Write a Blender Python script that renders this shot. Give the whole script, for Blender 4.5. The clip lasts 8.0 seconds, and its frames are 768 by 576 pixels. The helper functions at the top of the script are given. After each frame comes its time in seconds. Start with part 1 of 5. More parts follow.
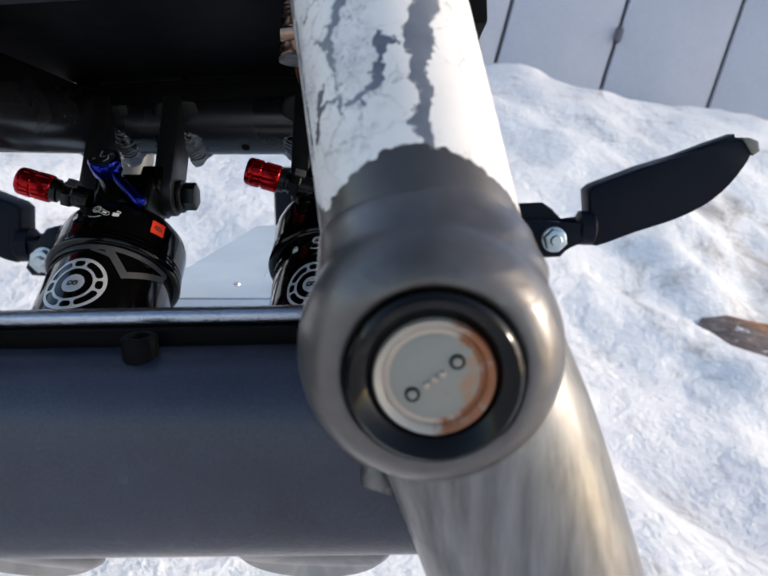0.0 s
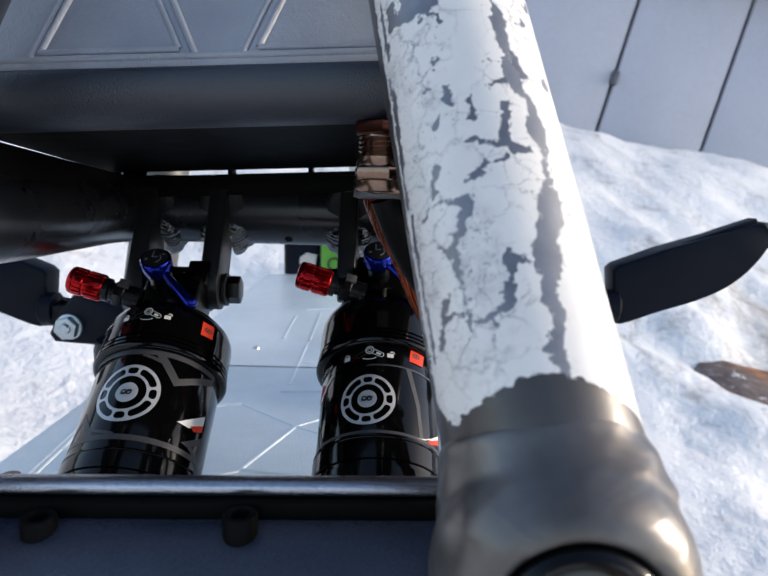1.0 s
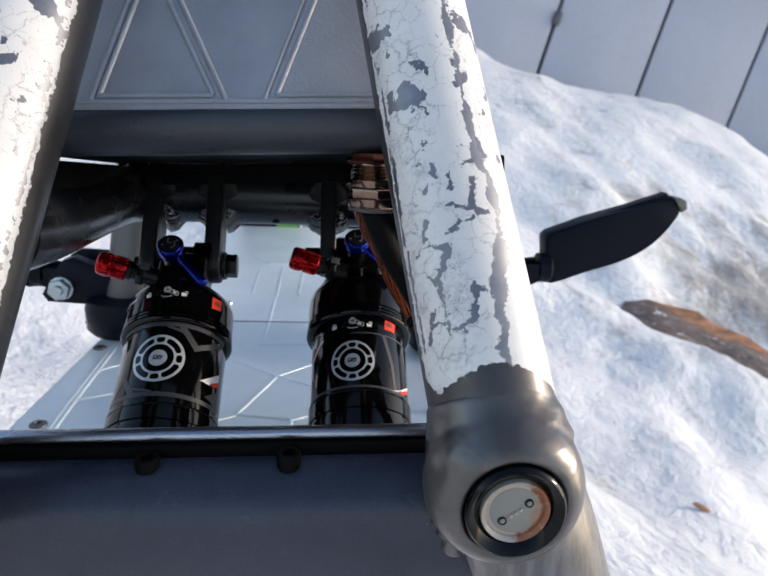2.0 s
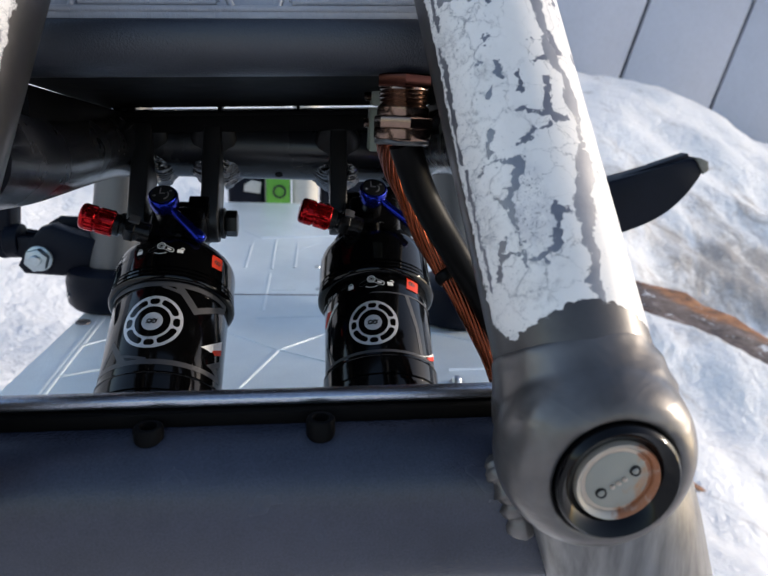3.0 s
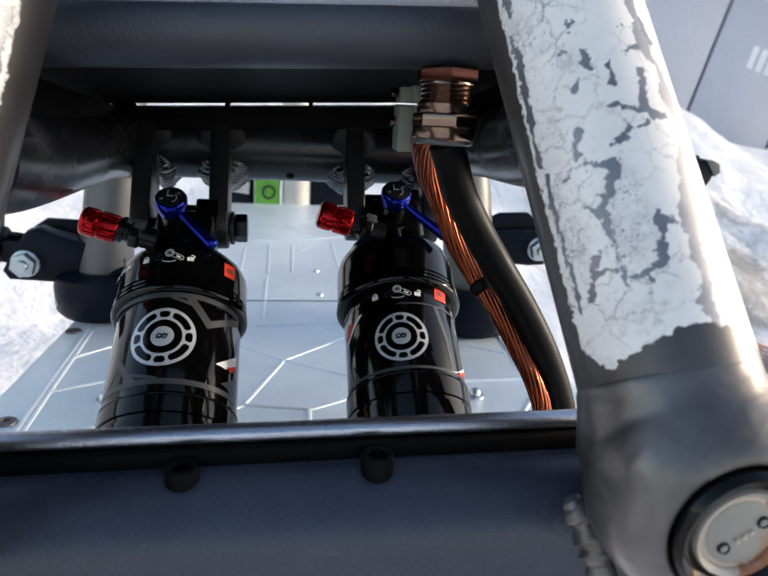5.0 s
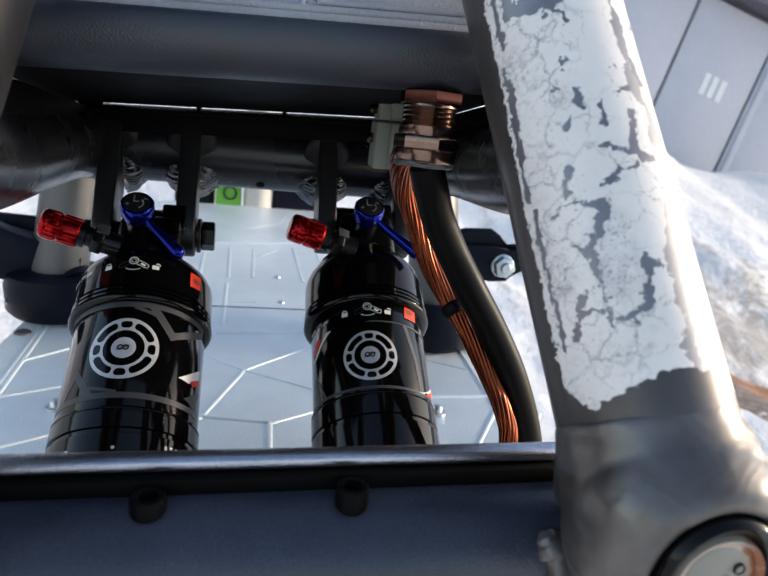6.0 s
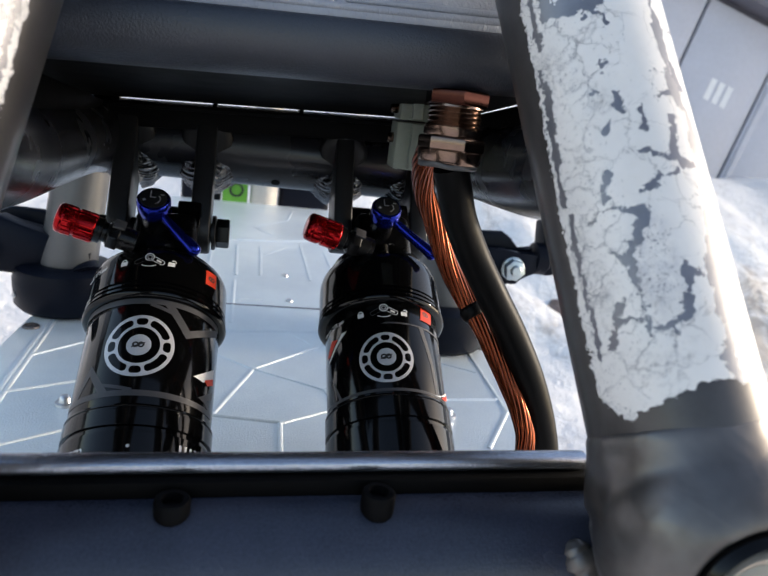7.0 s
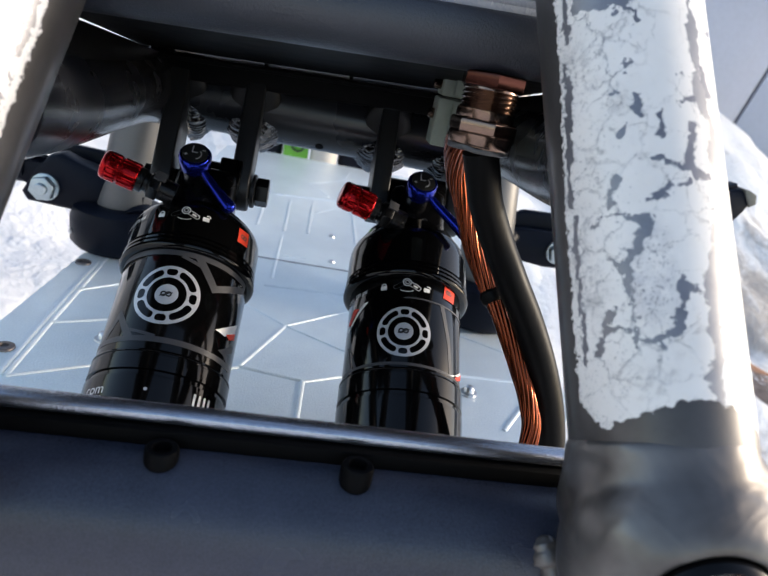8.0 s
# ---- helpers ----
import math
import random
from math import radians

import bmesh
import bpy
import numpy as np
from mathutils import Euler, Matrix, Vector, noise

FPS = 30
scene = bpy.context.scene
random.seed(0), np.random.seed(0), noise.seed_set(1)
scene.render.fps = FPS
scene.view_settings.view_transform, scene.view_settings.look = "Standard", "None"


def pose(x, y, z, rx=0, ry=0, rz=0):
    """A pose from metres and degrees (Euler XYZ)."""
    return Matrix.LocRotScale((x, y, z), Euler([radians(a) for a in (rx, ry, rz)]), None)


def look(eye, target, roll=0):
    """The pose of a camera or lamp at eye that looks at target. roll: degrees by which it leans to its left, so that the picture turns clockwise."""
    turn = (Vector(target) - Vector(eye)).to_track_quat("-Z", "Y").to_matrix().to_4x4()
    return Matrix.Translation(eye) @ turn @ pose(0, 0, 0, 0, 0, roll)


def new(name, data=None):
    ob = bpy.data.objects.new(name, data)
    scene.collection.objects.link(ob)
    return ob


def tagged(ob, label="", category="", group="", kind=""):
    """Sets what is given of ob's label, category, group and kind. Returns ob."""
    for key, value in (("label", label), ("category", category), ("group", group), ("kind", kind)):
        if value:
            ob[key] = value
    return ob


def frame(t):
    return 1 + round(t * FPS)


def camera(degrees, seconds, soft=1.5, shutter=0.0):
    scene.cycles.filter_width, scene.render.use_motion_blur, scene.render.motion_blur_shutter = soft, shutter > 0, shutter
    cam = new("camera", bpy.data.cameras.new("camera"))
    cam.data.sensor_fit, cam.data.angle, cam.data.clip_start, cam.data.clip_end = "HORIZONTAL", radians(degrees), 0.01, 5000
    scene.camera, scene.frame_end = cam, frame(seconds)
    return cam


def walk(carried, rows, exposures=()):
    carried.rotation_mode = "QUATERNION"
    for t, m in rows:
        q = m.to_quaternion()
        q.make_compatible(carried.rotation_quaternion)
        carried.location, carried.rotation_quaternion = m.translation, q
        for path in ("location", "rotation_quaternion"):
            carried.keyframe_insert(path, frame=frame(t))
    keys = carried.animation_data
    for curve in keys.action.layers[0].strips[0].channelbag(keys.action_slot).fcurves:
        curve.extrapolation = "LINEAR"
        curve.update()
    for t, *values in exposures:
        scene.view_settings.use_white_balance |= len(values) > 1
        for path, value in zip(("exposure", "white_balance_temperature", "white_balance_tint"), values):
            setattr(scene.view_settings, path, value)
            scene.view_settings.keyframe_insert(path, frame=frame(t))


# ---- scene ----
cam = camera(60.7, 8.0)
PATH = [
    (0, (0.756, -2.398, 5.527), (0.728, -0.448, 5.084), -0.1),
    (0.2, (0.696, -2.420, 5.594), (0.714, -0.438, 5.161), 0.4),
    (0.5, (0.57, -2.378, 5.698), (0.572, -0.421, 5.283), 0.9),
    (0.7, (0.545, -2.355, 5.769), (0.546, -0.398, 5.396), 1.6),
    (1, (0.511, -2.346, 5.848), (0.506, -0.378, 5.49), 1.4),
    (1.2, (0.473, -2.377, 5.867), (0.483, -0.412, 5.499), 1.3),
    (2.3, (0.297, -3.009, 6.237), (0.504, -1.105, 5.66), 2.9),
    (2.5, (0.308, -2.745, 6.044), (0.525, -0.844, 5.462), 2.4),
    (2.7, (0.233, -2.705, 5.959), (0.533, -0.811, 5.360), 2.5),
    (3, (0.177, -2.597, 5.933), (0.407, -0.695, 5.359), 2.5),
    (3.5, (0.107, -2.425, 5.888), (0.346, -0.528, 5.3), 2.8),
    (4, (0.057, -2.393, 5.905), (0.301, -0.5, 5.309), 2.4),
    (5.3, (-0.047, -2.346, 5.918), (0.29, -0.456, 5.356), 4.0),
    (5.5, (-0.08, -2.327, 5.926), (0.293, -0.443, 5.368), 4.9),
    (6, (-0.054, -2.318, 5.948), (0.374, -0.443, 5.399), 6.4),
    (6.5, (-0.091, -2.308, 5.943), (0.349, -0.437, 5.391), 7.5),
    (7, (-0.114, -2.28, 5.941), (0.313, -0.405, 5.39), 7.5),
    (7.5, (-0.102, -2.269, 5.917), (0.288, -0.386, 5.367), 8.3),
    (7.7, (-0.030, -2.257, 5.917), (0.264, -0.406, 5.353), 9.7),
    (7.8, (-0.024, -2.273, 5.935), (0.258, -0.423, 5.326), 10.8),
    (8, (0.006, -2.306, 6.007), (0.275, -0.445, 5.324), 12.0),
]
RIG = pose(0, 0, 0, 0, -14, 0)  # the vehicle leans on its side stand
walk(cam, [(t, RIG @ look(Vector(eye) / 10, Vector(target) / 10, roll)) for t, eye, target, roll in PATH], [(0, 0.88, 7150, 10), (0.5, 0.83, 6950, 10), (1, 0.95, 7000, 10), (2.3, 0.81, 7050, 10), (3, 0.83, 7050, 10), (3.5, 1.03, 7300, 10), (4, 1.13, 7300, 10), (5.5, 1.13, 7500, 10), (7, 1.1, 7500, 10), (8, 1.15, 7300, 10)])

# ---- world, sun and exposure ----
SUN_AZ, SUN_EL = 88.0, 26.0  # degrees from straight ahead towards the right, and above the horizon
world = bpy.data.worlds.new("sky")
scene.world = world
world.use_nodes = True
wn = world.node_tree
sky = wn.nodes.new("ShaderNodeTexSky")
sky.sky_type, sky.sun_disc = "NISHITA", False
sky.sun_elevation, sky.sun_rotation = radians(SUN_EL), radians(SUN_AZ)
sky.air_density, sky.dust_density, sky.ozone_density = 0.9, 1.2, 1.2
wn.links.new(sky.outputs[0], wn.nodes["Background"].inputs[0])
wn.nodes["Background"].inputs[1].default_value = 0.152
sun_data = bpy.data.lights.new("sun", "SUN")
sun_data.energy, sun_data.angle, sun_data.color = 1.6, radians(6.0), (1.0, 0.925, 0.83)
sun = new("sun", sun_data)
sun.matrix_world = look((math.sin(radians(SUN_AZ)) * 30, math.cos(radians(SUN_AZ)) * 30, 30 * math.tan(radians(SUN_EL))), (0, 0, 0))

# the lens is focused on the shock absorbers
cam.data.dof.use_dof, cam.data.dof.focus_distance, cam.data.dof.aperture_fstop = True, 0.225, 26.0


# ---- materials ----
class Mat:
    """A small wrapper that adds nodes to a Principled material."""

    def __init__(self, name, base, rough=0.5, metal=0.0, coat=0.0, spec=None):
        self.m = bpy.data.materials.new(name)
        self.m.use_nodes = True
        self.t = self.m.node_tree
        self.b = self.t.nodes["Principled BSDF"]
        self.b.inputs["Base Color"].default_value = (*base, 1)
        self.b.inputs["Roughness"].default_value = rough
        self.b.inputs["Metallic"].default_value = metal
        self.b.inputs["Coat Weight"].default_value = coat
        self.b.inputs["Coat Roughness"].default_value = 0.08
        if spec is not None:
            self.b.inputs["Specular IOR Level"].default_value = spec

    def node(self, kind, **values):
        n = self.t.nodes.new("ShaderNode" + kind)
        for k, v in values.items():
            n.inputs[k.replace("_", " ")].default_value = v
        return n

    def link(self, a, b):
        self.t.links.new(a, b)

    def coord(self, scale=(1, 1, 1), which="Object"):
        c, mp = self.node("TexCoord"), self.node("Mapping")
        mp.inputs["Scale"].default_value = scale
        self.link(c.outputs[which], mp.inputs["Vector"])
        return mp.outputs[0]

    def noise(self, scale, detail=4, rough=0.6, vec=None, distortion=0.0):
        n = self.node("TexNoise", Scale=scale, Detail=detail, Roughness=rough, Distortion=distortion)
        self.link(vec if vec is not None else self.coord(), n.inputs["Vector"])
        return n.outputs["Fac"]

    def ramp(self, fac, stops):
        r = self.node("ValToRGB")
        while len(r.color_ramp.elements) < len(stops):
            r.color_ramp.elements.new(0.5)
        for e, (p, c) in zip(r.color_ramp.elements, stops):
            e.position, e.color = p, (*c, 1) if len(c) == 3 else c
        self.link(fac, r.inputs["Fac"])
        return r.outputs["Color"]

    def span(self, fac, a, b, lo=0.0, hi=1.0):
        r = self.node("MapRange")
        for i, v in zip((1, 2, 3, 4), (a, b, lo, hi)):
            r.inputs[i].default_value = v
        self.link(fac, r.inputs[0])
        return r.outputs[0]

    def calc(self, op, a, b=0.0):
        n = self.node("Math")
        n.operation = op
        for i, v in enumerate((a, b)):
            if isinstance(v, (int, float)):
                n.inputs[i].default_value = v
            else:
                self.link(v, n.inputs[i])
        return n.outputs[0]

    def mix(self, fac, a, b):
        n = self.node("Mix")
        n.data_type = "RGBA"
        for i, v in ((0, fac), (6, a), (7, b)):
            if isinstance(v, tuple):
                n.inputs[i].default_value = (*v, 1)
            elif isinstance(v, (int, float)):
                n.inputs[i].default_value = v
            else:
                self.link(v, n.inputs[i])
        return n.outputs[2]

    def set(self, name, out):
        self.link(out, self.b.inputs[name])
        return self

    def bump(self, height, strength=0.3, distance=0.001):
        n = self.node("Bump", Strength=strength, Distance=distance)
        self.link(height, n.inputs["Height"])
        self.link(n.outputs[0], self.b.inputs["Normal"])
        return self


def grained(name, base, rough, metal=0.0, scale=400.0, vary=0.15, relief=0.1, distance=0.0004, coat=0.0, stain=18.0):
    """A plain surface with grain and a larger uneven tone."""
    k = Mat(name, base, rough, metal, coat)
    fine, wide = k.noise(scale, 3), k.noise(stain, 4, 0.7)
    tone = k.calc("ADD", k.calc("MULTIPLY", fine, 0.4), k.calc("MULTIPLY", wide, 0.6))
    lo, hi = tuple(v * (1 - vary) for v in base), tuple(min(1, v * (1 + vary)) for v in base)
    k.set("Base Color", k.ramp(tone, [(0.3, lo), (0.7, hi)]))
    k.set("Roughness", k.span(wide, 0.3, 0.7, max(0.02, rough - 0.08), min(1, rough + 0.08)))
    k.bump(fine, relief, distance)
    return k.m


# flaked streaks as (round, along, round, along, half width) in millimetres
LOW_FLAKES = ((-0.2, 47.4, -2.6, 48.3, 0.6), (-2.6, 48.3, -4.1, 42.4, 0.75), (-4.1, 42.4, -4.8, 39.6, 0.5), (-4.9, 39.3, -8.7, 37.8, 0.55), (-8.7, 37.8, -10.9, 38.2, 0.4), (-8.0, 37.8, -7.8, 36.2, 0.35), (-12.2, 39.1, -12.9, 36.7, 0.35),
    (-11.9, 39.7, -15.6, 41.5, 0.4), (-15.6, 41.5, -18.4, 40.2, 0.55), (-18.4, 40.2, -19.8, 36.4, 0.5), (-15.9, 44.6, -17.9, 42.0, 0.35), (-12.5, 55.6, -12.9, 47.9, 0.6), (-12.9, 47.9, -12.2, 41.4, 0.4), (-15.7, 54.6, -13.6, 52.1, 0.4))
HIGH_FLAKES = ((-8.5, 62.0, -8.9, 58.5, 1.0), (-9.7, 58.8, -11.2, 55.1, 0.75), (-17.0, 63.7, -8.7, 61.8, 0.5), (-14.7, 65.9, -19.0, 61.5, 0.45), (-13.5, 70.8, -15.6, 65.7, 0.4), (-8.0, 65.4, -5.0, 67.0, 0.6), (-5.0, 67.0, -0.5, 69.0, 0.6), (-5.7, 73.6, 2.3, 71.9, 0.4),
    (2.1, 71.0, 6.1, 70.5, 0.6), (2.9, 80.7, 1.0, 72.7, 0.85), (0.7, 85.9, 5.6, 86.9, 0.75), (-8.2, 86.9, -7.8, 83.1, 0.6), (-3.7, 83.4, -3.9, 79.0, 0.4), (-10.9, 82.2, -12.1, 79.9, 0.35), (-23.0, 99.4, -23.6, 83.0, 0.5), (-23.8, 79.5, -24.2, 67.5, 0.3))


def peeling_paint(inner, worn_off=0.0):
    """White paint that has cracked and flaked off a grey metal tube; the side towards the shock absorbers
    (inner: the sign of its x; worn_off: how much wider) and the lower end are bare."""
    k = Mat("peeling_white_paint", (0.8, 0.8, 0.8), 0.4)
    c = k.node("TexCoord").outputs["Object"]
    sep = k.node("SeparateXYZ")
    k.link(c, sep.inputs[0])
    arc = k.calc("MULTIPLY", k.calc("ARCTAN2", k.calc("MULTIPLY", sep.outputs["X"], -inner), k.calc("MULTIPLY", sep.outputs["Y"], -1.0)), 0.0185)
    jag = lambda scale, amount: k.calc("MULTIPLY", k.calc("SUBTRACT", k.noise(scale, 7, 0.7, c), 0.5), amount)
    u = k.calc("ADD", k.calc("ADD", arc, jag(230.0, 0.0046)), jag(700.0, 0.0034))
    v = k.calc("ADD", k.calc("ADD", sep.outputs["Z"], jag(190.0, 0.0044)), jag(640.0, 0.0034))
    at = k.node("CombineXYZ")
    k.link(u, at.inputs[0])
    k.link(v, at.inputs[1])

    def vec(op, a, b):
        n = k.node("VectorMath")
        n.operation = op
        for q, w in enumerate((a, b)):
            if isinstance(w, tuple):
                n.inputs[q].default_value = w
            else:
                k.link(w, n.inputs[q])
        return n

    def flake(before, u0, v0, u1, v1, half):
        """The larger of before and how far inside a flaked streak from (u0, v0) to (u1, v1) a point lies, in millimetres; one after another."""
        a, b = Vector((u0, v0, 0)) / 1000, Vector((u1, v1, 0)) / 1000
        d = b - a
        step = vec("MULTIPLY_ADD", before, (1e-9, 1e-9, 1e-9))
        k.link(at.outputs[0], step.inputs[2])
        pa = vec("SUBTRACT", step.outputs[0], tuple(a)).outputs[0]
        run = k.calc("MULTIPLY", vec("DOT_PRODUCT", pa, tuple(d)).outputs["Value"], 1 / d.length_squared)
        run.node.use_clamp = True
        foot = k.node("CombineXYZ")
        k.link(k.calc("MULTIPLY", run, d.x), foot.inputs[0])
        k.link(k.calc("MULTIPLY", run, d.y), foot.inputs[1])
        away = vec("DISTANCE", pa, foot.outputs[0]).outputs["Value"]
        return k.calc("MAXIMUM", before, k.calc("SUBTRACT", 0.95 * half / 1000, away))

    def along(x, lo, hi, stops):
        """A smooth line given as (position, value) stops, values in metres."""
        r = k.ramp(k.span(x, lo, hi), [((p - lo) / (hi - lo), ((q + 0.1) * 5,) * 3) for p, q in stops])
        return k.calc("SUBTRACT", k.calc("MULTIPLY", r, 0.2), 0.1)

    def near(x, line, width):
        return k.calc("LESS_THAN", k.calc("ABSOLUTE", k.calc("SUBTRACT", x, line)), width)

    # lower end of the paint: a tongue towards the inside, then an arch
    end = along(u, -0.035, 0.035, [(-0.0296, 0.0295), (-0.0241, 0.0245), (-0.0194, 0.0216), (-0.0165, 0.0229), (-0.0114, 0.0245), (-0.0085, 0.0258), (-0.0057, 0.0268), (-0.0025, 0.0269), (0.0015, 0.0261), (0.0056, 0.0246), (0.0094, 0.0231), (0.0128, 0.0214), (0.0200, 0.0170)])
    bare = k.calc("LESS_THAN", v, end)
    side = along(v, 0.0, 0.4, [(0.03, -0.0262), (0.055, -0.0264), (0.078, -0.0258), (0.10, -0.0244), (0.2, -0.023)])
    side = k.calc("ADD", side, worn_off)
    bare = k.calc("MAXIMUM", bare, k.calc("LESS_THAN", u, side))
    # the long flaked band, wider in places
    mid = along(v, 0.02, 0.12, [(0.0261, 0.0015), (0.0281, 0.0018), (0.0312, 0.0012), (0.0342, 0.0026), (0.0368, 0.0033), (0.0396, 0.0019), (0.0424, 0.0026), (0.0456, 0.0038), (0.0520, 0.0049), (0.0550, 0.0065), (0.0625, 0.0077), (0.0704, 0.0093), (0.0754, 0.0086), (0.0831, 0.0086), (0.0857, 0.0059), (0.11, 0.006)])
    wide = along(v, 0.02, 0.12, [(0.0261, 0.0010), (0.0281, 0.0011), (0.0312, 0.0019), (0.0342, 0.0019), (0.0396, 0.0014), (0.0424, 0.0018), (0.0456, 0.0024), (0.0490, 0.0029), (0.0550, 0.0028), (0.0587, 0.0022), (0.0625, 0.0014), (0.0704, 0.0009), (0.0754, 0.0019), (0.0831, 0.0008), (0.0857, 0.0018), (0.093, 0.0012), (0.11, 0.001)])
    wide = k.calc("ADD", wide, jag(150.0, 0.0065))
    gone = k.calc("LESS_THAN", k.calc("ABSOLUTE", k.calc("SUBTRACT", u, mid)), wide)
    # single flaked streaks round a blistered patch, and those higher up
    deep = k.calc("MULTIPLY", u, 0.01)
    deep = k.calc("SUBTRACT", deep, 0.5)
    for streak in LOW_FLAKES + HIGH_FLAKES:
        deep = flake(deep, *streak)
    band = gone
    gone = k.calc("MAXIMUM", gone, k.calc("GREATER_THAN", deep, k.span(k.noise(260.0, 4, 0.6, c), 0.35, 0.7, -0.0007, 0.0006)))
    rise = k.calc("DIVIDE", k.calc("SUBTRACT", v, 0.0500), 0.0125)
    run = k.calc("DIVIDE", k.calc("ADD", u, 0.0083), 0.0048)
    oval = k.calc("SQRT", k.calc("ADD", k.calc("MULTIPLY", rise, rise), k.calc("MULTIPLY", run, run)))
    high = k.calc("MULTIPLY", k.calc("GREATER_THAN", k.noise(85.0, 5, 0.6, c), 0.59), k.calc("GREATER_THAN", v, 0.088))
    gone = k.calc("MAXIMUM", gone, high)
    # a broken line of flakes beside the bare inner side
    rim = k.calc("MULTIPLY", near(u, k.calc("ADD", side, 0.0026), 0.0007), k.calc("GREATER_THAN", k.noise(70.0, 4, 0.6, c), 0.47))
    gone = k.calc("MAXIMUM", gone, rim)
    # fine cracks and specks, thickest in the blister and towards the inside
    warp = k.node("TexNoise", Scale=110.0, Detail=8.0, Roughness=0.75)
    k.link(c, warp.inputs["Vector"])
    add = k.node("VectorMath")
    add.operation = "MULTIPLY_ADD"
    k.link(warp.outputs["Color"], add.inputs[0])
    add.inputs[1].default_value = (0.010, 0.010, 0.010)
    k.link(c, add.inputs[2])
    cells = k.node("TexVoronoi", Scale=140.0)
    cells.feature = "DISTANCE_TO_EDGE"
    k.link(add.outputs[0], cells.inputs["Vector"])
    crack = k.calc("LESS_THAN", cells.outputs["Distance"], k.span(k.noise(55.0, 3, 0.5, c), 0.36, 0.66, -0.003, 0.0115))
    tiny = k.node("TexVoronoi", Scale=520.0)
    tiny.feature = "DISTANCE_TO_EDGE"
    k.link(add.outputs[0], tiny.inputs["Vector"])
    crack = k.calc("MAXIMUM", crack, k.calc("LESS_THAN", tiny.outputs["Distance"], k.calc("ADD", k.span(k.noise(60.0, 3, 0.5, c), 0.44, 0.66, -0.035, 0.014), k.span(u, -0.024, -0.004, 0.012, -0.006))))
    blister = k.span(oval, 0.55, 1.0, 1.0, 0.0)
    inward = k.span(u, -0.023, -0.004, 0.75, 0.1)
    limit = k.calc("SUBTRACT", 0.70, k.calc("MULTIPLY", k.calc("MAXIMUM", blister, inward), 0.105))
    specks = k.calc("GREATER_THAN", k.noise(1900.0, 4, 0.7, c), limit)
    gone = k.calc("MAXIMUM", k.calc("MAXIMUM", crack, specks), k.calc("MAXIMUM", gone, bare))
    paint = k.ramp(k.noise(35.0, 5, 0.7, c), [(0.3, (0.70, 0.665, 0.63)), (0.7, (0.79, 0.755, 0.72))])
    metal = k.ramp(k.noise(60.0, 5, 0.7, c), [(0.3, (0.17, 0.17, 0.19)), (0.7, (0.27, 0.27, 0.29))])
    light = k.ramp(k.noise(80.0, 5, 0.7, c), [(0.3, (0.24, 0.24, 0.25)), (0.7, (0.34, 0.335, 0.34))])
    metal = k.mix(band, metal, light)
    # lifted paint round the blister: its soft shading painted in as grey
    paint = k.mix(k.calc("MULTIPLY", k.span(oval, 0.7, 1.25, 0.55, 0.0), k.span(k.noise(150.0, 5, 0.65, c), 0.4, 0.62)), paint, (0.40, 0.39, 0.42))
    # bare metal, its colour darkened for the dark underside that it mirrors
    dark_bare = k.ramp(k.noise(45.0, 5, 0.7, c), [(0.3, (0.050, 0.045, 0.043)), (0.7, (0.085, 0.077, 0.074))])
    k.set("Base Color", k.mix(bare, k.mix(gone, paint, metal), dark_bare))
    k.set("Roughness", k.span(gone, 0, 1, 0.36, 0.42))
    k.set("Metallic", k.calc("SUBTRACT", k.calc("MULTIPLY", gone, 0.8), k.calc("MULTIPLY", bare, 0.3)))
    k.set("Coat Weight", k.span(bare, 0, 1, 0.0, 0.4))
    k.b.inputs["Coat Roughness"].default_value = 0.22
    k.bump(k.calc("SUBTRACT", k.calc("ADD", k.calc("MULTIPLY", k.noise(700.0, 2, 0.5, c), 0.08), k.calc("MULTIPLY", blister, k.noise(420.0, 2, 0.5, c))), gone), 0.6, 0.00035)
    return k.m


M_PAINT = {1: peeling_paint(-1.0), -1: peeling_paint(1.0, 0.003)}


def smeared_metal():
    """Bare metal smeared with weld and polished uneven."""
    k = Mat("bare_grey_metal", (0.09, 0.083, 0.08), 0.34, 0.65, 0.3)
    k.b.inputs["Coat Roughness"].default_value = 0.2
    wide, wave = k.noise(45.0, 4, 0.6), k.noise(85.0, 2, 0.4, k.coord((0.8, 1, 1.6)), 0.8)
    k.set("Base Color", k.ramp(wide, [(0.3, (0.082, 0.072, 0.067)), (0.7, (0.158, 0.148, 0.144))]))
    k.set("Roughness", k.span(k.noise(120.0, 4, 0.6), 0.3, 0.7, 0.28, 0.46))
    k.bump(k.calc("ADD", wave, k.calc("MULTIPLY", k.noise(520.0, 3), 0.03)), 0.4, 0.0016)
    return k.m


M_BARE = smeared_metal()


def brushed():
    """Bare metal with grinding streaks along it."""
    k = Mat("brushed_bare_metal", (0.3, 0.29, 0.28), 0.36, 0.55)
    streak = k.noise(300.0, 4, 0.6, k.coord((1.0, 1.0, 0.12)))
    k.set("Base Color", k.ramp(streak, [(0.3, (0.12, 0.115, 0.115)), (0.7, (0.25, 0.245, 0.24))]))
    k.set("Roughness", k.span(k.noise(40.0, 4, 0.6), 0.3, 0.7, 0.28, 0.44))
    k.bump(streak, 0.15, 0.0003)
    return k.m


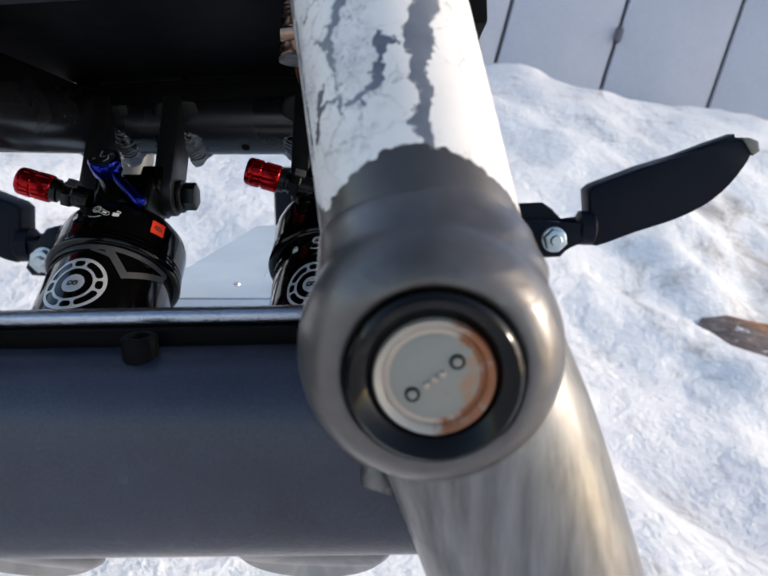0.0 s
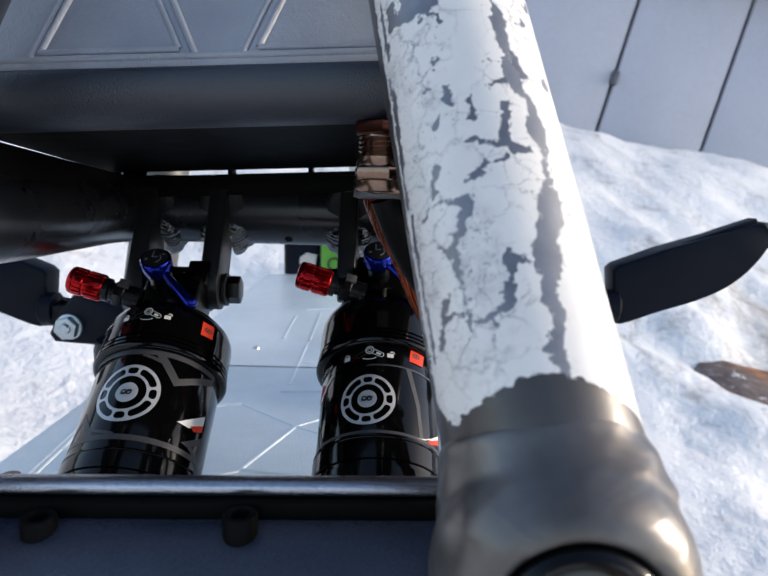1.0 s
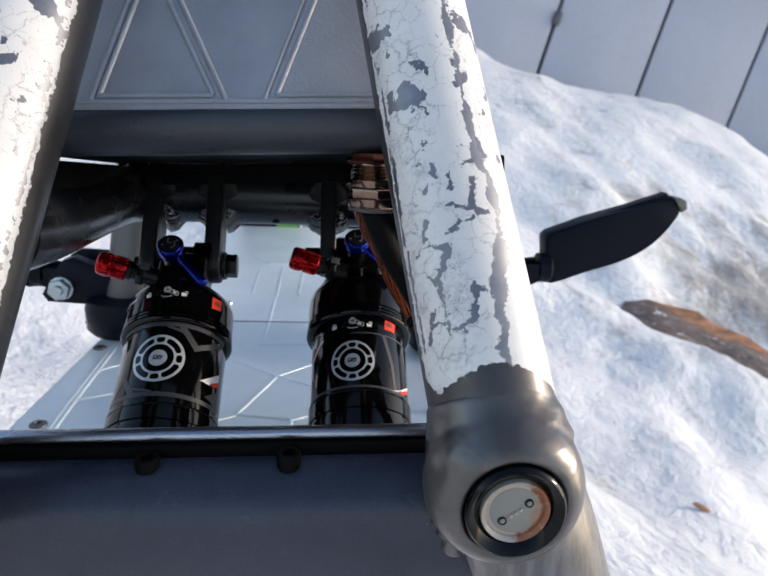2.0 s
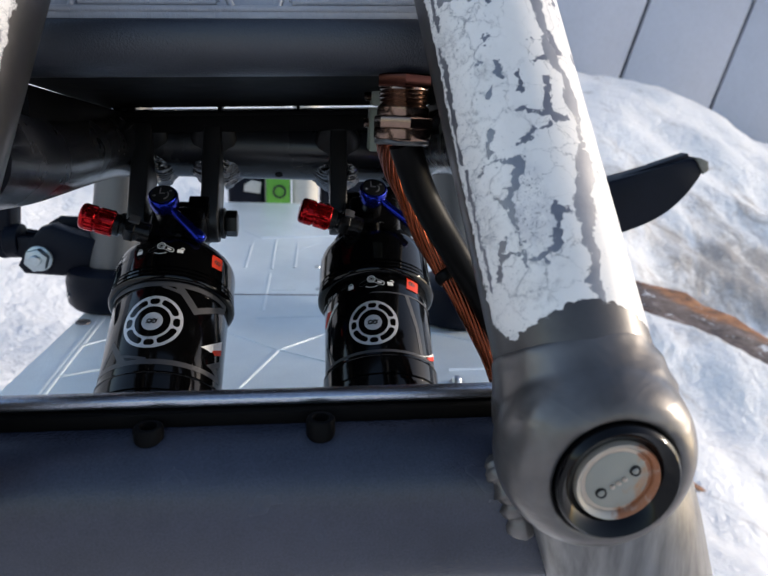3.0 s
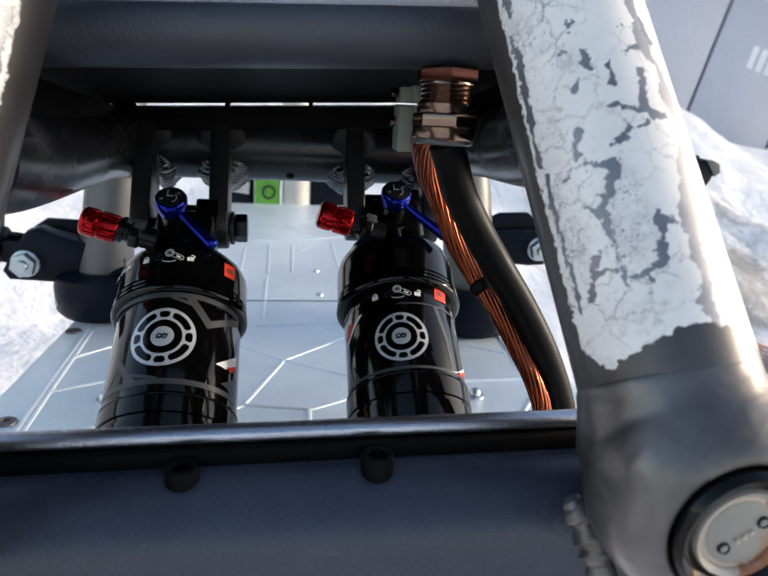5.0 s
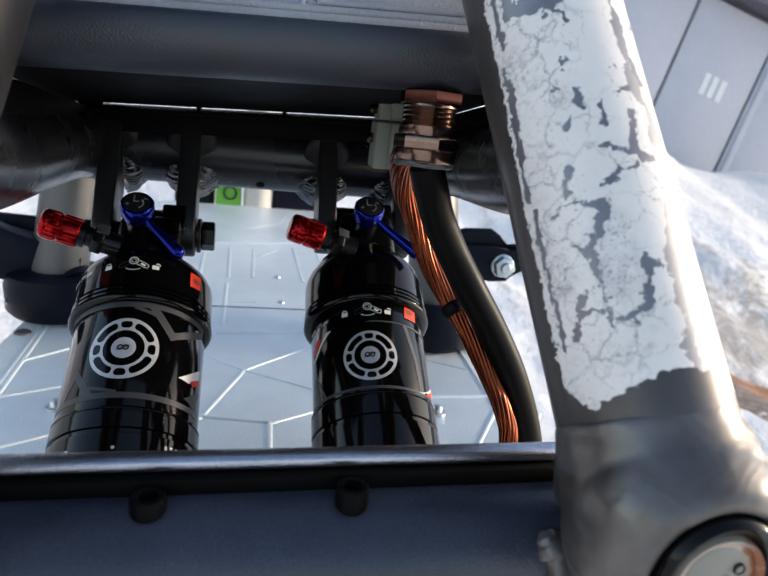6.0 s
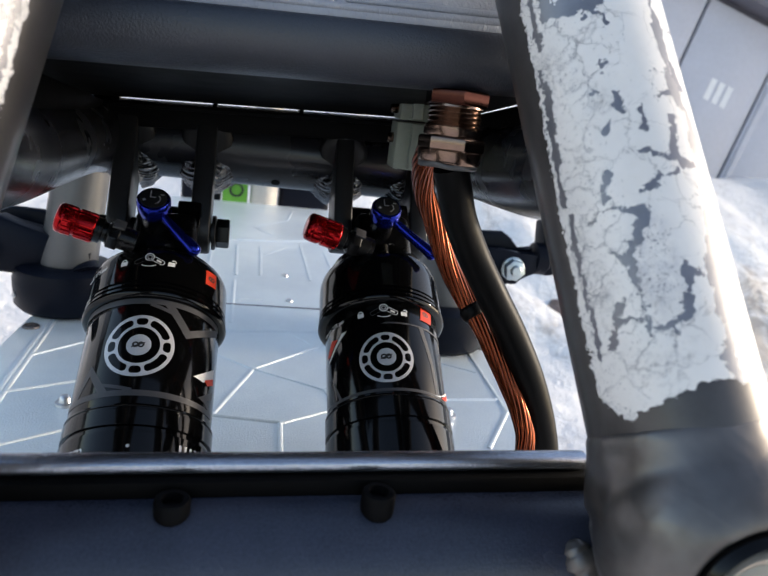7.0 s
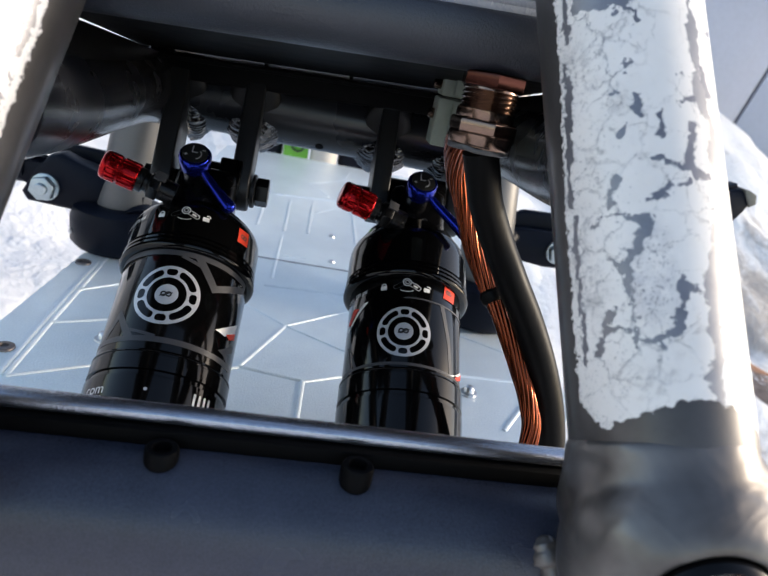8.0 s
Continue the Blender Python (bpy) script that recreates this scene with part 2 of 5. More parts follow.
M_BEAM = grained("grey_lacquered_beam", (0.024, 0.029, 0.047), 0.22, 0.0, 1500, 0.45, 0.4, 0.0003, 0.0)
M_SILVER_EDGE = grained("worn_steel_edge", (0.42, 0.45, 0.52), 0.24, 0.95, 1500, 0.35, 0.5, 0.0003)
M_GASKET = grained("black_rubber_gasket", (0.002, 0.002, 0.0022), 0.6, 0, 300, 0.3)
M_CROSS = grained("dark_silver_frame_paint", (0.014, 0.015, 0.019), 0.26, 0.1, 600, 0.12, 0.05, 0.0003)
M_BOSS = grained("dark_painted_boss", (0.008, 0.008, 0.009), 0.42, 0.0, 600, 0.15)
M_WELD = grained("weld_bead_metal", (0.10, 0.104, 0.115), 0.22, 0.85, 500, 0.3, 0.2)
M_BRACKET = grained("dark_steel_bracket", (0.0035, 0.0035, 0.004), 0.5, 0.0, 500, 0.2)
M_BLACK = grained("gloss_black_anodised", (0.0018, 0.0018, 0.002), 0.07, 0.0, 900, 0.25, 0.02, 0.0001, 0.1)
M_BLACK_SATIN = grained("satin_black_metal", (0.003, 0.003, 0.0035), 0.30, 0.0, 700, 0.25)
M_RED = grained("red_anodised_knob", (0.36, 0.005, 0.008), 0.17, 0.85, 900, 0.15, 0.05)
M_BLUE = grained("blue_anodised_lever", (0.006, 0.018, 0.25), 0.17, 0.85, 900, 0.15, 0.05)
M_DECAL_SILVER = grained("silver_print", (0.55, 0.55, 0.57), 0.4, 0.3, 900, 0.08)
M_DECAL_GREY = grained("grey_print", (0.062, 0.062, 0.067), 0.35, 0.1, 900, 0.1)
M_DECAL_WHITE = grained("white_print", (0.75, 0.74, 0.72), 0.4, 0, 900, 0.05)
M_DECAL_RED = grained("orange_red_print", (0.66, 0.04, 0.015), 0.4, 0, 900, 0.08)
M_PRINT_BLACK = grained("black_print", (0.012, 0.012, 0.012), 0.4, 0, 900, 0.1)
M_DECK = grained("galvanised_deck_sheet", (0.80, 0.89, 0.95), 0.36, 0.4, 1000, 0.16, 0.8, 0.0006, 0, 9)
M_OLD_SCREW = grained("dull_brown_screw", (0.17, 0.15, 0.145), 0.4, 0.8, 600, 0.35)
M_RIVET = grained("bright_rivet", (0.62, 0.62, 0.62), 0.32, 1.0, 500, 0.1)
M_ZINC = grained("zinc_plated_nut", (0.40, 0.46, 0.49), 0.34, 1.0, 500, 0.15)
M_LEG = grained("matt_silver_leg", (0.115, 0.113, 0.112), 0.44, 0.3, 700, 0.08)
M_PLASTIC = grained("black_moulded_plastic", (0.0045, 0.0062, 0.012), 0.40, 0, 600, 0.3, 0.2)
M_PEG_END = grained("worn_grey_tip", (0.13, 0.13, 0.11), 0.5, 0, 300, 0.3)
# gland metal darkened and reddened for the cover's shadow and reflections on the upper nut
M_SHADED_NUT = grained("shaded_reddish_nut", (0.055, 0.020, 0.015), 0.2, 1.0, 500, 0.3)
M_BRASS = grained("nickel_brass_gland", (0.21, 0.14, 0.108), 0.18, 1.0, 500, 0.25)
M_CLAMP = grained("grey_green_plastic_clamp", (0.21, 0.24, 0.20), 0.5, 0, 500, 0.12)
M_COPPER = grained("copper_strands", (0.20, 0.042, 0.015), 0.22, 1.0, 900, 0.5, 0.1, 0.0004, 0.2)
M_CABLE = grained("black_cable_sheath", (0.003, 0.0028, 0.0028), 0.42, 0, 800, 0.3)

M_RAW = brushed()
M_LIP = grained("dark_satin_rubber_lip", (0.018, 0.022, 0.032), 0.34, 0, 1400, 0.3, 0.5, 0.0005)
M_BEZEL = grained("glossy_black_bezel", (0.002, 0.002, 0.0025), 0.12, 0, 300, 0.2, 0.02)
M_LUG = grained("grey_steel_lug", (0.020, 0.020, 0.022), 0.42, 0.4, 500, 0.2)
for coating, gloss in ((M_BLACK_SATIN, 0.25), (M_BLACK, 0.34), (M_BRACKET, 0.2), (M_BOSS, 0.3), (M_LIP, 0.7)):
    coating.node_tree.nodes["Principled BSDF"].inputs["Specular IOR Level"].default_value = gloss


def rusty(name, base, rust, amount):
    """A pale part with rust stains that spread unevenly over it."""
    k = Mat(name, base, 0.4, 0.2)
    sep = k.node("SeparateXYZ")
    k.link(k.coord(), sep.inputs[0])
    lean = k.span(sep.outputs["X"], 0.0765, 0.0880, -0.10, 0.12)
    stain = k.calc("ADD", k.noise(130.0, 6, 0.7, None, 0.4), lean)
    k.set("Base Color", k.mix(k.span(stain, amount, amount + 0.14), base, rust))
    k.bump(k.noise(900.0, 3), 0.2, 0.0003)
    return k.m


M_LENS_METAL = rusty("light_rim", (0.38, 0.34, 0.29), (0.26, 0.09, 0.035), 0.47)
M_RUST = rusty("rusty_ring", (0.45, 0.36, 0.29), (0.24, 0.085, 0.035), 0.49)
M_LED_BOARD = rusty("pale_led_board", (0.24, 0.235, 0.205), (0.32, 0.17, 0.09), 0.58)
M_GREEN = grained("green_plastic", (0.10, 0.34, 0.03), 0.5, 0, 200, 0.2)
M_BEIGE = grained("beige_post_paint", (0.50, 0.47, 0.42), 0.5, 0, 200, 0.1)
M_WALL = grained("grey_garage_paint", (0.47, 0.48, 0.54), 0.55, 0, 30, 0.08, 0.1, 0.002, 0, 2)
M_SEAM = grained("dark_garage_seam", (0.10, 0.10, 0.125), 0.6, 0, 30, 0.1)
M_WALL_WHITE = grained("white_stencil_paint", (0.75, 0.75, 0.76), 0.6, 0, 30, 0.08)

# dull plastics and blackened steel reflect little
for dull, amount in ((M_BLACK, 0.24), (M_PLASTIC, 0.1), (M_BRACKET, 0.05), (M_BLACK_SATIN, 0.3), (M_CABLE, 0.11), (M_GASKET, 0.06), (M_BEZEL, 0.22), (M_DECAL_RED, 0.2), (M_DECAL_GREY, 0.2)):
    dull.node_tree.nodes["Principled BSDF"].inputs["Specular IOR Level"].default_value = amount


def panel_leather():
    """Embossed moulded rubber on the stem cover."""
    k = Mat("textured_sky_lit_rubber", (0.08, 0.083, 0.09), 0.34)
    c = k.coord((1, 1, 0.6))
    grain = k.noise(650.0, 3, 0.6, c, 0.8)
    # rubber lightened and tinted blue for the sky light on the panel
    k.set("Base Color", k.ramp(k.noise(30.0, 4, 0.6, c), [(0.3, (0.25, 0.265, 0.305)), (0.7, (0.33, 0.35, 0.395))]))
    k.bump(grain, 0.6, 0.0008)
    return k.m


def snow_material():
    k = Mat("trodden_snow", (0.86, 0.88, 0.92), 0.65)
    wide, fine = k.noise(1.6, 6, 0.65), k.noise(55.0, 5, 0.7)
    dirt = k.noise(4.5, 7, 0.75, None, 0.6)
    # churned up and dirty round the plank
    sep = k.node("SeparateXYZ")
    k.link(k.coord(), sep.inputs[0])
    ax, ay = k.calc("SUBTRACT", sep.outputs["X"], 2.1), k.calc("SUBTRACT", sep.outputs["Y"], 2.25)
    churned = k.span(k.calc("SQRT", k.calc("ADD", k.calc("MULTIPLY", ax, ax), k.calc("MULTIPLY", k.calc("MULTIPLY", ay, ay), 3.0))), 0.3, 1.5, 0.21, 0.0)
    dirt = k.calc("SUBTRACT", k.calc("ADD", dirt, churned), 0.05)
    clean = k.ramp(wide, [(0.3, (0.70, 0.71, 0.73)), (0.7, (0.82, 0.82, 0.83))])
    k.set("Base Color", k.mix(k.span(dirt, 0.51, 0.70, 0.0, 0.8), clean, (0.24, 0.21, 0.19)))
    lumps = k.calc("ADD", k.noise(9.0, 6, 0.6), k.calc("MULTIPLY", k.noise(26.0, 5, 0.65, None, 0.4), 0.45))
    k.bump(k.calc("ADD", lumps, k.calc("MULTIPLY", fine, 0.13)), 0.52, 0.05)
    return k.m


def snowy_wood():
    k = Mat("wet_brown_wood_with_snow", (0.2, 0.085, 0.04), 0.6)
    grain = k.noise(11.0, 6, 0.7, k.coord((1, 2.4, 3)))
    brown = k.ramp(grain, [(0.32, (0.09, 0.042, 0.024)), (0.5, (0.33, 0.135, 0.058)), (0.68, (0.52, 0.24, 0.10))])
    # worn grey along the middle, with snow trodden in; the edges are still orange-brown
    sep = k.node("SeparateXYZ")
    k.link(k.coord(), sep.inputs[0])
    across = k.calc("ADD", k.calc("MULTIPLY", k.calc("ADD", sep.outputs["X"], 0.37), 0.52), k.calc("MULTIPLY", k.calc("ADD", sep.outputs["Y"], 0.37), 0.855))
    middle = k.span(k.calc("ADD", k.calc("ABSOLUTE", k.calc("ADD", across, 0.02)), k.calc("MULTIPLY", grain, 0.09)), 0.10, 0.145, 1.0, 0.0)
    grey = k.ramp(k.noise(16.0, 6, 0.7, k.coord((1, 2, 3))), [(0.35, (0.08, 0.055, 0.048)), (0.55, (0.18, 0.13, 0.115)), (0.7, (0.33, 0.27, 0.24))])
    wood = k.mix(middle, brown, grey)
    flecks = k.span(k.calc("ADD", k.noise(13.0, 7, 0.75), k.calc("MULTIPLY", middle, 0.04)), 0.625, 0.67)
    k.set("Base Color", k.mix(flecks, wood, (0.66, 0.65, 0.66)))
    k.bump(grain, 0.8, 0.01)
    return k.m


M_LEATHER, M_SNOW, M_WOOD = panel_leather(), snow_material(), snowy_wood()


# ---- mesh helpers ----
def frame_of(d):
    """Two unit vectors across the direction d."""
    d = Vector(d).normalized()
    a = d.orthogonal() if abs(d.x) > 0.9 else Vector((1, 0, 0)) - d * d.x
    a.normalize()
    return a, d.cross(a)


def lathe(bm, profile, seg=48, m=Matrix(), flute=0, depth=0.0):
    """A solid of revolution about z; profile runs from bottom to top as (radius, z). flute: grooves cut lengthwise."""
    rings = []
    for r, z in profile:
        ring = []
        for i in range(seg):
            a = 2 * math.pi * i / seg
            rr = r * (1 - depth * (math.cos(a * flute) > 0.35)) if flute else r
            ring.append(bm.verts.new(m @ Vector((rr * math.cos(a), rr * math.sin(a), z))))
        rings.append(ring)
    for lo, hi in zip(rings, rings[1:]):
        for i in range(seg):
            j = (i + 1) % seg
            bm.faces.new((lo[i], lo[j], hi[j], hi[i]))
    bm.faces.new(list(reversed(rings[0])))
    bm.faces.new(rings[-1])


def block(bm, size, m=Matrix(), bevel=0.0, seg=2):
    """A box of that size about the origin of m, with rounded edges."""
    made = bmesh.ops.create_cube(bm, size=1.0, matrix=m @ Matrix.Diagonal((*size, 1)))
    if bevel:
        edges = list({e for v in made["verts"] for e in v.link_edges})
        bmesh.ops.bevel(bm, geom=edges, offset=bevel, segments=seg, affect="EDGES", profile=0.5)


def sweep(bm, points, radii, seg=28, cap=True, squash=1.0):
    """A tube along points; radii: one number or one for each point."""
    pts = [Vector(p) for p in points]
    rad = [radii] * len(pts) if isinstance(radii, (int, float)) else radii
    tang = [(pts[min(i + 1, len(pts) - 1)] - pts[max(i - 1, 0)]).normalized() for i in range(len(pts))]
    a, b = frame_of(tang[0])
    rings = []
    for i, (p, r) in enumerate(zip(pts, rad)):
        if i:
            q = tang[i - 1].rotation_difference(tang[i])
            a, b = q @ a, q @ b
        rings.append([bm.verts.new(p + r * (math.cos(2 * math.pi * k / seg) * a + squash * math.sin(2 * math.pi * k / seg) * b)) for k in range(seg)])
    for lo, hi in zip(rings, rings[1:]):
        for k in range(seg):
            j = (k + 1) % seg
            bm.faces.new((lo[k], lo[j], hi[j], hi[k]))
    if cap:
        bm.faces.new(list(reversed(rings[0])))
        bm.faces.new(rings[-1])


def smooth_path(points, steps=8):
    """Catmull-Rom points through the given ones."""
    p = [Vector(q) for q in points]
    p = [2 * p[0] - p[1], *p, 2 * p[-1] - p[-2]]
    out = []
    for i in range(1, len(p) - 2):
        for k in range(steps):
            t = k / steps
            out.append(0.5 * ((2 * p[i]) + (p[i + 1] - p[i - 1]) * t + (2 * p[i - 1] - 5 * p[i] + 4 * p[i + 1] - p[i + 2]) * t * t + (3 * p[i] - p[i - 1] - 3 * p[i + 1] + p[i + 2]) * t ** 3))
    return [*out, p[-2]]


def extrude(bm, outline, depth, m=Matrix(), bevel=0.0):
    """A plate from an outline in x, y, thickened by depth along z both ways."""
    lo = [bm.verts.new(m @ Vector((x, y, -depth / 2))) for x, y in outline]
    hi = [bm.verts.new(m @ Vector((x, y, depth / 2))) for x, y in outline]
    faces = [bm.faces.new(list(reversed(lo))), bm.faces.new(hi)]
    for i in range(len(lo)):
        j = (i + 1) % len(lo)
        faces.append(bm.faces.new((lo[i], lo[j], hi[j], hi[i])))
    if bevel:
        edges = [e for f in faces[:2] for e in f.edges]
        bmesh.ops.bevel(bm, geom=edges, offset=bevel, segments=2, affect="EDGES", profile=0.5)


def finish(name, bm, material, parent=None, label="", angle=40):
    bmesh.ops.recalc_face_normals(bm, faces=bm.faces)
    for f in bm.faces:
        f.smooth = True
    me = bpy.data.meshes.new(name)
    bm.to_mesh(me)
    bm.free()
    me.set_sharp_from_angle(angle=radians(angle))
    me.materials.append(material)
    ob = new(name, me)
    ob.parent = parent
    return tagged(ob, label)


PLACE = {}


def thing(name, label, category, m=Matrix(), group="", kind="", rig=True):
    """An Empty at the base of a thing; m is its place on the vehicle."""
    ob = new(name)
    ob.matrix_world = (RIG @ m) if rig else m
    ob.empty_display_size = 0.02
    PLACE[ob.name] = m.inverted()
    return tagged(ob, label, category, group, kind)


def part(name, bm, material, parent, label="", angle=40):
    """Links a bmesh, in the vehicle's or the world's measures, as one mesh under a thing or a part."""
    top = parent
    while top.parent:
        top = top.parent
    bm.transform(PLACE[top.name])
    return finish(name, bm, material, parent, label, angle)


def built(make, *args, **kw):
    bm = bmesh.new()
    make(bm, *args, **kw)
    return bm


# ---- ground ----
def ground_height(x, y):
    h = 0.0
    rise = min(1.0, max(0.0, (y - 1.0) / 3.3))
    bank = 1.02 * rise * rise * (3 - 2 * rise)
    bank *= 1.03 + 0.15 * math.cos(1.0 * (x - 1.9))
    far = max(0.0, abs(x) - 9) / 30
    h += bank / (1 + far)
    if y > 4.3:
        h *= max(0.2, 1 - (y - 4.3) * 0.35)
    near = math.exp(-((x / 25) ** 2 + (y / 25) ** 2))
    v = Vector((x * 0.9, y * 0.9, 3.7))
    # smoother on the bank, with a second mound against the wall
    even = 1 - 0.5 * rise
    h += 0.36 * math.exp(-((x - 3.9) / 0.62) ** 2 - ((y - 4.15) / 0.8) ** 2) + 0.14 * math.exp(-((x - 0.62) / 0.4) ** 2 - ((y - 4.2) / 0.7) ** 2)
    h += near * (0.10 * noise.noise(v * 0.8) + 0.068 * even * noise.noise(v * 2.6) + 0.030 * even * noise.noise(v * 6))
    # ruts that run slantwise past the vehicle
    a, b = 0.86 * x - 0.5 * y, 0.5 * x + 0.86 * y
    trodden = 1 + 1.3 * math.exp(-((x - 2.0) / 1.1) ** 2 - ((y - 2.1) / 0.8) ** 2)
    h += near * trodden * (0.040 * noise.noise((a * 0.9, b * 4.5, 8.1)) + 0.022 * noise.noise((a * 2.5, b * 10, 2.2)) + 0.007 * noise.noise((a * 7, b * 17, 5.2)))
    return h - 0.03


def build_ground():
    ax = sorted({round(s * (0.034 * i + 0.00002 * i ** 3.05), 4) for i in range(0, 190) for s in (-1, 1)})
    bm = bmesh.new()
    grid = [[bm.verts.new((x + 1.2, y + 2.2, ground_height(x + 1.2, y + 2.2))) for y in ax] for x in ax]
    for i in range(len(ax) - 1):
        for j in range(len(ax) - 1):
            bm.faces.new((grid[i][j], grid[i + 1][j], grid[i + 1][j + 1], grid[i][j + 1]))
    ob = finish("ground", bm, M_SNOW, None, "trodden white snow banked up against a garage wall", 180)
    tagged(ob, "", "snow", "", "structure")


build_ground()

# ---- garage wall ----
WALL_Y, LEAF = 4.8, 0.80


def build_garage():
    wall = thing("garage_wall", "grey painted sheet-metal garage wall behind a snow bank", "wall", pose(0, WALL_Y, 0), "", "structure", rig=False)
    part("wall_body", built(block, (48, 0.25, 2.5), pose(0, WALL_Y + 0.16, 1.25)), M_SEAM, wall)
    part("roof_edge", built(block, (48.4, 0.6, 0.12), pose(0, WALL_Y + 0.1, 2.56), 0.02), M_SEAM, wall)
    for i in range(-12, 13):
        x = 1.73 + i * LEAF
        part("panel", built(block, (LEAF - 0.028, 0.04, 2.42), pose(x, WALL_Y + 0.015, 1.25), 0.008), M_WALL, wall)
    for i in (-7, -3, 2, 5, 9):
        x = 1.73 + (i + 0.5) * LEAF + 0.07
        part("cover_strip", built(block, (0.06, 0.022, 2.42), pose(x, WALL_Y - 0.012, 1.25), 0.006), M_WALL, wall)
    for i in range(3):
        part("number_bar", built(block, (0.055, 0.004, 0.17), pose(3.28 + 0.085 * i, WALL_Y - 0.008, 1.85 - 0.002 * i)), M_WALL_WHITE, wall, "white painted bar")
    hinge = built(lathe, [(0.02, 0), (0.028, 0.01), (0.028, 0.09), (0.02, 0.10)], 16, pose(1.33, WALL_Y - 0.02, 1.60))
    part("hinge", hinge, M_SEAM, wall)


build_garage()


def build_plank():
    ob = thing("wood_plank", "wet brown wooden plank half buried in the snow", "plank", pose(1.55, 2.45, 0.22), rig=False)
    bm = bmesh.new()
    path = [(1.18 + 0.28 * i, 2.08 - 0.17 * i, ground_height(1.18 + 0.28 * i, 2.08 - 0.17 * i) - 0.005) for i in range(5)]
    sweep(bm, smooth_path(path, 5), [0.03, 0.07, 0.10, 0.13] + [0.165] * 16 + [0.15], 22, True, 0.18)
    for v in bm.verts:
        v.co += 0.014 * noise.noise_vector(v.co * 20) + Vector((0, 0, 0.03 * noise.noise(v.co * 5) + 0.18 * ((v.co.x - 1.11) * 0.52 + (v.co.y - 2.11) * 0.85)))
    part("board", bm, M_WOOD, ob)


build_plank()


def build_litter():
    """A chip of bark on the snow."""
    z = ground_height(0.945, 0.97)
    chip = thing("bark_chip", "small orange-brown bark chip lying on the snow", "bark chip", pose(0.945, 0.97, z), rig=False)
    bm = built(extrude, [(-0.022, -0.004), (-0.008, -0.009), (0.012, -0.007), (0.024, 0.001), (0.010, 0.006), (-0.012, 0.007)], 0.004, pose(0.945, 0.97, z + 0.008, 18, 8, -20), 0.001)
    part("chip", bm, M_WOOD, chip)


build_litter()


# ---- vehicle: frame ----
TUBE_R = 0.0185
TUBE_FOOT, TUBE_WAY = Vector((0.0836, -0.1277, 0.52)), Vector((-0.1862, 0.6245, 1.0)).normalized()


def axis_pose(origin, way, across=(1, 0, 0)):
    """A pose at origin whose z runs along way and whose x lies near across."""
    z = Vector(way).normalized()
    across = (0, -1, 0) if abs(z.dot(Vector(across))) > 0.99 else across
    x = Vector(across) - z * Vector(across).dot(z)
    x.normalize()
    y = z.cross(x)
    m = Matrix((x, y, z)).transposed().to_4x4()
    m.translation = Vector(origin)
    return m


def flip(v, side):
    return Vector((v[0] * side, v[1], v[2]))


SPACERS = ((-0.0865, 0.003), (-0.0787, 0.004), (-0.0289, 0.0018), (0.0116, 0.0018))


ASKEW = pose(0, 0, 0.585, 0, -2.8, 0) @ pose(0, 0, -0.585)


